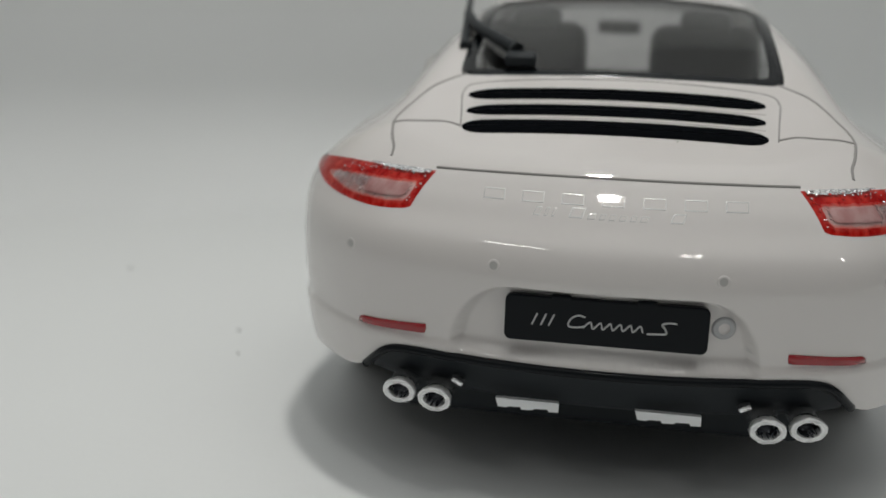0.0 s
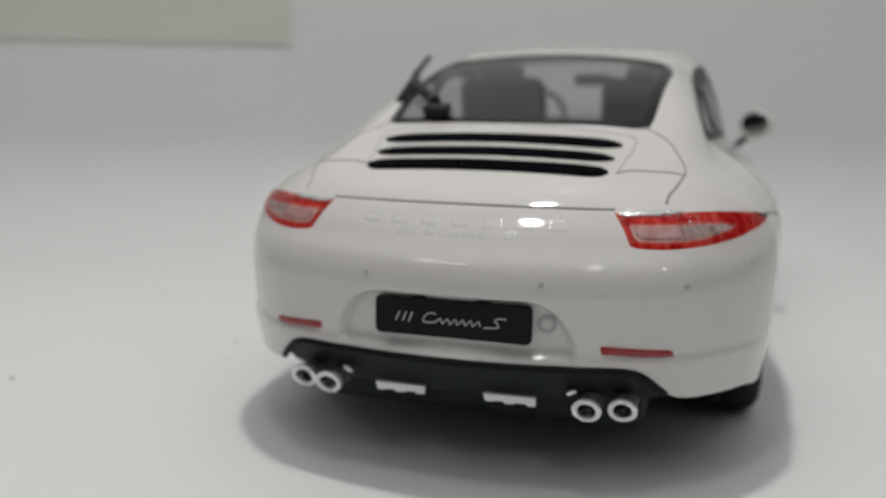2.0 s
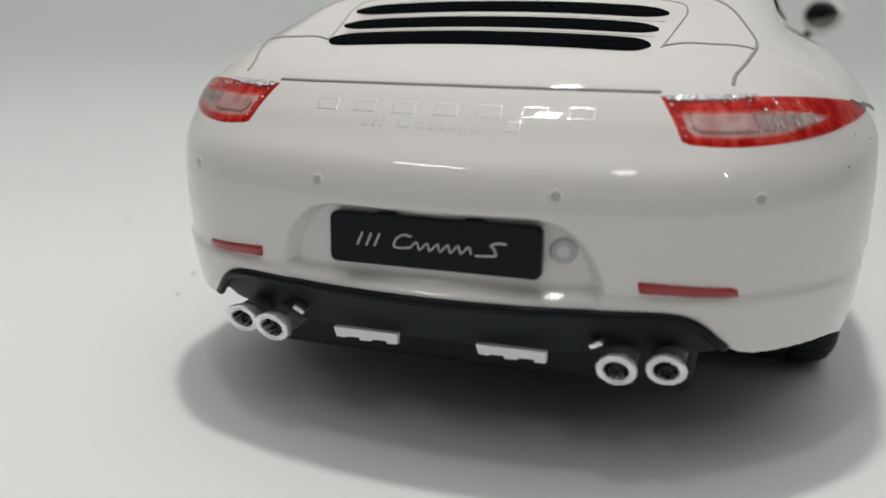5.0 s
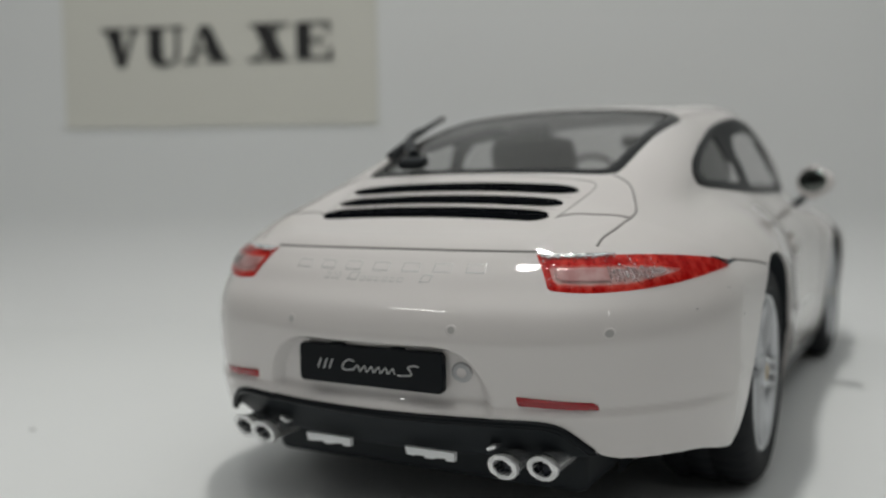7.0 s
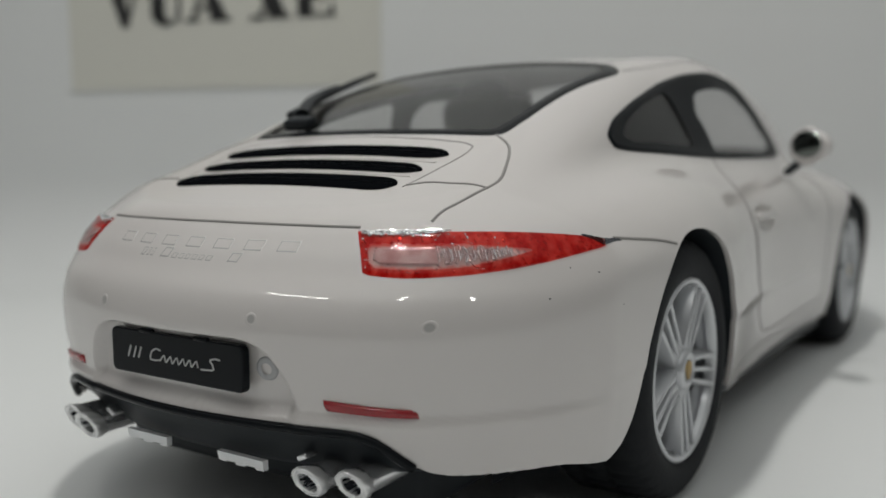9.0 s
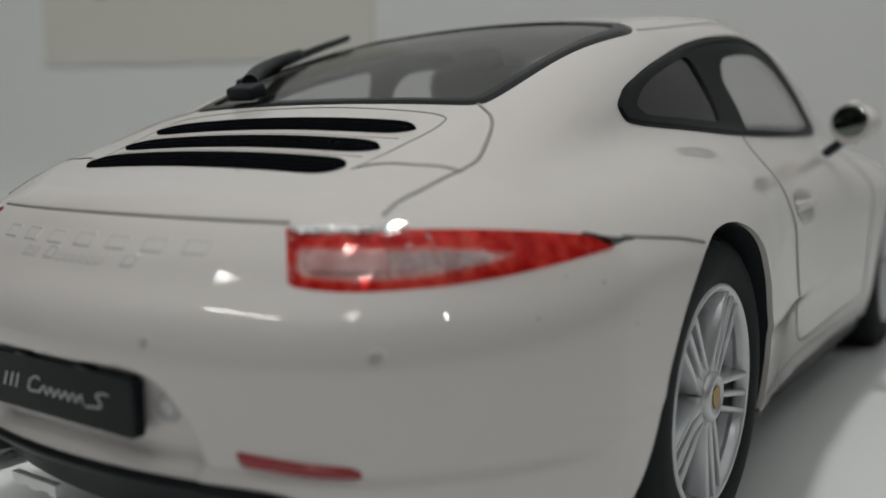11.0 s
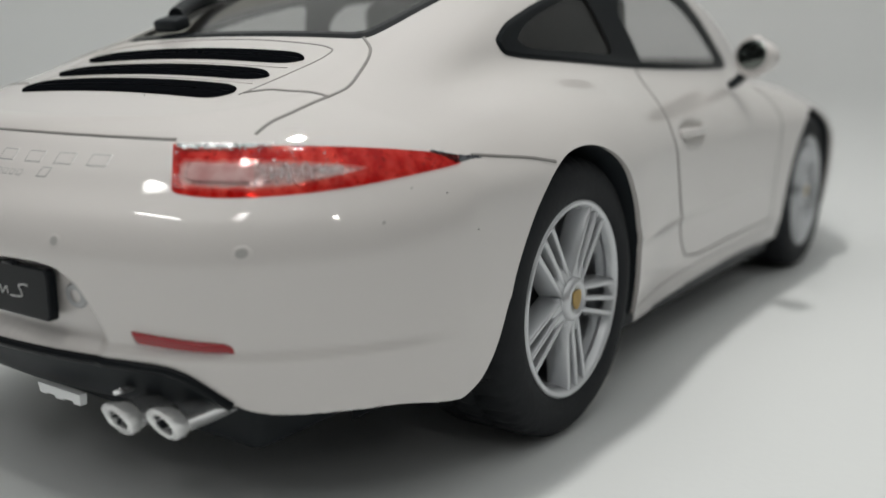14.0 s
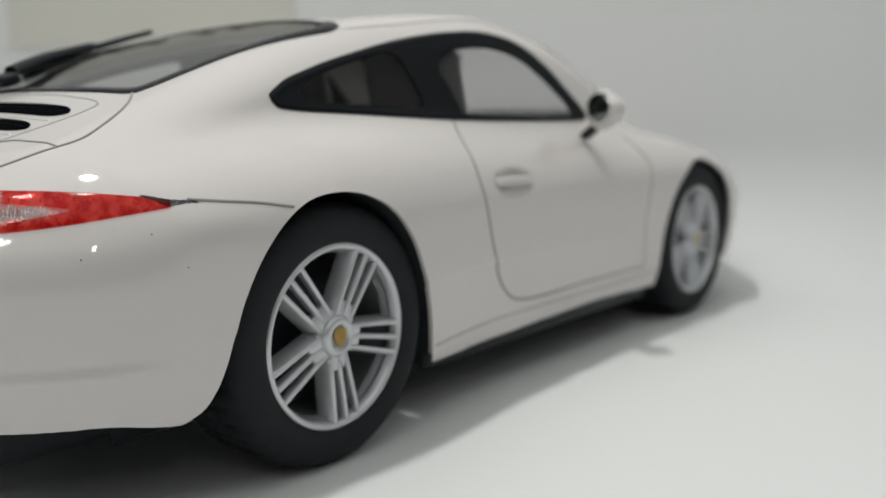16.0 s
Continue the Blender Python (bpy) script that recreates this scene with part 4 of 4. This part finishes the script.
gap("z", [(-0.396, 0.350), (-0.412, 0.46), (-0.428, 0.585), (-0.418, 0.625), (-0.385, 0.641), (-0.2, 0.657), (0, 0.662), (0.2, 0.657), (0.385, 0.641), (0.418, 0.625), (0.428, 0.585), (0.412, 0.46), (0.396, 0.350)], n=200)
gap("y", [(-0.42, 0.807), (-0.2, 0.809), (0, 0.810), (0.2, 0.809), (0.42, 0.807)], r=0.0045, n=90)
for flip in (False, True):
    gap("z", [(0.440, 0.712), (0.515, 0.645), (0.565, 0.545), (0.590, 0.466), (0.590, 0.415)], flip, r=0.0042)
    gap("z", [(0.590, 0.415), (0.572, 0.330), (0.555, 0.275), (0.553, 0.243)], flip, n=40, r=0.0042)
    gap("z", [(0.590, 0.415), (0.505, 0.400), (0.44, 0.390), (0.398, 0.362)], flip, n=50, r=0.0042)
    gap("x", [(0.585, 0.768), (0.66, 0.760), (0.78, 0.747), (0.86, 0.733)], flip, 0.0045)
    gap("x", [(1.775, 0.935), (1.735, 0.85), (1.715, 0.763), (1.745, 0.614), (1.79, 0.476), (1.85, 0.384), (1.93, 0.325), (2.05, 0.303), (2.5, 0.302), (2.96, 0.300)], flip, 0.0050, 160)
    gap("x", [(2.96, 0.300), (2.93, 0.47), (2.96, 0.64), (2.99, 0.74), (2.93, 0.86)], flip, 0.0036, 80)
    gap("x", [(1.46, 0.252), (1.72, 0.262), (2.1, 0.262), (2.75, 0.258), (3.10, 0.268)], flip, 0.003, 100)
    # roof gutter line
    gap("z", [(0.475, 1.46), (0.49, 1.8), (0.50, 2.2), (0.51, 2.5)], flip, 0.003)
    # door handle
    s = -1 if flip else 1
    hx = on_body("x", np.array([1.92]), np.array([0.728]))[0, 0]
    handle = new("door_handle")
    handle.parent = car
    part("grip", box(s * (hx + 0.019), 1.925, 0.733, 0.022, 0.235, 0.030, 0.010, segments=3), WHITE, handle)
    o = spline([(1.80, 0.735), (1.83, 0.765), (1.93, 0.772), (2.03, 0.765), (2.055, 0.735), (2.02, 0.695), (1.93, 0.682), (1.84, 0.692)], 60)
    mesh_object("handle_dish", *pane("x", o, 0.0015, flip, 6), WHITE_SHADE, handle)
    # door mirror
    mirror = new("door_mirror")
    mirror.parent = car
    bm = bmesh.new()
    bmesh.ops.create_uvsphere(bm, u_segments=32, v_segments=20, radius=1)
    bmesh.ops.scale(bm, vec=(0.086, 0.080, 0.064), verts=bm.verts)
    for vert in bm.verts:
        if vert.co.y < -0.03:
            vert.co.y = -0.03
        vert.co.z *= 1 + 0.25 * (vert.co.x * s < 0)
    turn_in = Matrix.Rotation(radians(-24 * s), 3, "Z")
    bmesh.ops.rotate(bm, cent=(0, 0, 0), matrix=turn_in, verts=bm.verts)
    bmesh.ops.translate(bm, vec=(s * 0.834, 2.52, 0.975), verts=bm.verts)
    part("housing", bm, WHITE, mirror, "white mirror housing")
    v, f = lathe([(0.0, -0.034), (0.055, -0.034), (0.062, -0.030), (0.064, -0.02)], 40, "y")
    v = (v * (1.12, 1, 0.88) + np.array([0, 0, 0.008])) @ np.array(turn_in).T
    mesh_object("mirror_glass", v + np.array([s * 0.834, 2.52, 0.975]), f, MIRROR_DARK, mirror, "dark mirror glass")
    part("stem", box(s * 0.775, 2.545, 0.900, 0.11, 0.060, 0.030, 0.010, Matrix.Rotation(radians(-40 * s), 4, "Y")), BLACK, mirror, "black mirror stem")

# diffuser under the bumper
def diffuser():
    xs = np.linspace(-0.575, 0.575, 120)
    rows = []
    for k, w in enumerate(np.linspace(0, 1, 12)):
        top = bumper_edge(xs, 0 * xs) + 0.004
        low = 0.266 + 0.012 * np.abs(xs / 0.575) ** 4
        z = top * (1 - w) + low * w
        y = TAIL(z) + 0.35 * xs**2 + 1.6 * np.maximum(np.abs(xs) - 0.5, 0) ** 2 + 0.006 + 0.03 * w
        rows.append(np.stack([xs, y, z], -1))
    rows.append(rows[-1] + np.array([0, 0.5, 0.02]))
    v = np.array(rows)
    return v.reshape(-1, 3), grid_faces(len(rows), len(xs))


diff = new("diffuser")
diff.parent = car
mesh_object("diffuser_panel", *diffuser(), BLACK, diff, "black plastic diffuser")
xs = np.linspace(-0.582, 0.582, 200)
zs = bumper_edge(xs, 0 * xs)
edge = on_body("y", xs, zs + 0.001)
mesh_object("diffuser_lip", *tube(edge - np.array([0, 0.0, 0.006]), 0.011), GLOSS_BLACK, diff, "gloss black diffuser edge")
part("chassis", box(0, 2.2, 0.215, 1.04, 3.9, 0.15, 0.03), BLACK, car, "black plastic chassis")
part("floor_pan", box(0, 2.27, 0.195, 1.56, 1.55, 0.09, 0.02), BLACK, car, "black underbody between the wheels")


def bumper_pan():
    """The black underside that closes the rear bumper."""
    ys = np.linspace(0.20, 0.66, 24)
    wide = on_body("x", ys, 0 * ys + 0.30)[:, 0] - 0.022
    xs = np.linspace(-1, 1, 30)
    v = np.array([[(w * x, y, 0.288 - 0.035 * (y > 0.4) * (y - 0.4) / 0.26) for x in xs] for y, w in zip(ys, wide)])
    return v.reshape(-1, 3), grid_faces(len(ys), len(xs))


mesh_object("bumper_pan", *bumper_pan(), BLACK, car, "black underside of the bumper")

# rear wiper, folded up along the glass
wiper = new("rear_wiper")
wiper.parent = car
part("wiper_base", box(-0.285, 0.742, 1.060, 0.092, 0.062, 0.036, 0.010, Matrix.Rotation(radians(18), 4, "X")), BLACK, wiper, "black wiper base")
arm = spline([(-0.30, 0.77, 1.085), (-0.38, 0.88, 1.12), (-0.46, 1.02, 1.155), (-0.515, 1.19, 1.195)], 24, False)
mesh_object("wiper_arm", *tube(arm, np.linspace(0.022, 0.017, 24)), BLACK, wiper, "black wiper arm")
blade = spline([(-0.480, 0.905, 1.090), (-0.498, 1.05, 1.142), (-0.523, 1.25, 1.208), (-0.548, 1.455, 1.266)], 40, False)
mesh_object("wiper_blade", *tube(blade, np.linspace(0.017, 0.010, 40)), BLACK, wiper, "black wiper blade")

# ---- label on the wall ----
A = radians(20)


def on_wall(u, z, d=0.0, dist=4.55):
    """A place on the upright part of the sheet: u along it, z up, d off it."""
    n = np.array([-math.sin(A), math.cos(A), 0.0])
    t = np.array([math.cos(A), math.sin(A), 0.0])
    return n * (dist - d) + t * u + np.array([0, 0, z])


def flat(poly, d):
    poly = [(-0.064 + 0.909 * u, 1.945 + 0.985 * (z - 2.04)) for u, z in poly]
    v = np.array([on_wall(u, z, d) for u, z in poly] + [on_wall(u, z, d - 0.012) for u, z in poly])
    n = len(poly)
    return v, [tuple(range(n))] + [(i, (i + 1) % n, n + (i + 1) % n, n + i) for i in range(n)]


label_sheet = tagged(new("wall_label"), "cream paper label with bold black serif letters on wall", "label")
mesh_object("label_paper", *flat([(-3.77, 1.545), (-0.97, 1.535), (-0.97, 2.86), (-3.77, 2.87)], 0.014), SIGN, label_sheet, "", False)
H0, H1 = 2.040, 2.330


def stroke(u0, u1, w0, w1=None, z0=H0, z1=H1):
    w1 = w0 if w1 is None else w1
    return [(u0 - w0 / 2, z0), (u0 + w0 / 2, z0), (u1 + w1 / 2, z1), (u1 - w1 / 2, z1)]


def serif(u, w, z, t=0.022):
    return [(u - w / 2, z), (u + w / 2, z), (u + w / 2, z + t), (u - w / 2, z + t)]


TOP = H1 - 0.022
ARC = [(math.cos(t), math.sin(t)) for t in np.linspace(math.pi, 2 * math.pi, 17)]
GLYPHS = [
    [stroke(-3.225, -3.305, 0.075, 0.140, H0 - 0.02), stroke(-3.215, -3.105, 0.04, 0.035, H0 - 0.01), serif(-3.310, 0.20, TOP), serif(-3.115, 0.13, TOP)],
    [stroke(-2.915, -2.915, 0.125, None, H0 + 0.08), stroke(-2.720, -2.720, 0.035, None, H0 + 0.08), serif(-2.915, 0.19, TOP), serif(-2.720, 0.13, TOP),
     [(-2.840 + 0.1375 * c, H0 + 0.085 + 0.105 * s) for c, s in ARC] + [(-2.795 + 0.0575 * c, H0 + 0.095 + 0.085 * s) for c, s in ARC[::-1]]],
    [stroke(-2.345, -2.470, 0.145, 0.095), stroke(-2.600, -2.490, 0.035, 0.035), serif(-2.345, 0.20, H0), serif(-2.600, 0.14, H0), serif(-2.510, 0.13, H0 + 0.085, 0.022)],
    [stroke(-1.825, -1.965, 0.150), stroke(-2.015, -1.795, 0.035), serif(-1.965, 0.20, TOP), serif(-1.825, 0.20, H0), serif(-2.015, 0.14, H0), serif(-1.795, 0.13, TOP)],
    [stroke(-1.600, -1.600, 0.125), serif(-1.505, 0.30, H0), serif(-1.505, 0.28, TOP), serif(-1.505, 0.11, 2.176, 0.018), stroke(-1.375, -1.365, 0.055, 0.012, H0, H0 + 0.10), stroke(-1.380, -1.390, 0.012, 0.050, H1 - 0.09, H1), stroke(-1.450, -1.450, 0.022, None, 2.150, 2.225)],
]
for glyph in GLYPHS:
    vs, fs = [], []
    for k, poly in enumerate(glyph):
        v, f = flat(poly, 0.020 + 0.0015 * k)
        fs += [tuple(i + len(vs) for i in face) for face in f]
        vs += v.tolist()
    mesh_object("letter", vs, fs, INK, label_sheet, "bold black letter", False)


# ---- backdrop ----
def sheet():
    """A paper sheet that lies flat and curves up into a wall behind the car."""
    r, wall = 0.80, 4.55
    prof = [(-9.0, 0.0), (0.0, 0.0), (wall - r, 0.0)]
    prof += [(wall - r + r * math.sin(t), r - r * math.cos(t)) for t in np.linspace(0.06, math.pi / 2, 28)]
    prof += [(wall, z) for z in (2.0, 3.2, 4.6)]
    us = np.linspace(-14, 14, 40)
    v = np.array([[(u * math.cos(A) - y * math.sin(A), u * math.sin(A) + y * math.cos(A), z) for u in us] for y, z in prof])
    return v.reshape(-1, 3), grid_faces(len(prof), len(us))


tagged(mesh_object("backdrop", *sheet(), PAPER), "white paper sheet curving up into a wall", "backdrop", kind="structure")
# dust specks on the paper
rng = random.Random(4)
specks = bmesh.new()
for u, w in ((2.9, 1.2), (2.7, 0.6), (3.3, 1.9), (-1.5, -0.2), (-1.25, 0.9), (-1.35, 1.15), (-1.9, 0.4), (1.2, 5.0), (-2.2, 1.9), (2.2, 0.2)):
    sp = bmesh.ops.create_icosphere(specks, subdivisions=1, radius=0.005 + 0.005 * rng.random())["verts"]
    bmesh.ops.scale(specks, vec=(1.5, 1, 0.5), verts=sp)
    bmesh.ops.translate(specks, vec=(u, w, 0.004), verts=sp)
tagged(part("dust_specks", specks, SPECK, None), "tiny grey dust specks lying on the paper", "dust", kind="stuff")
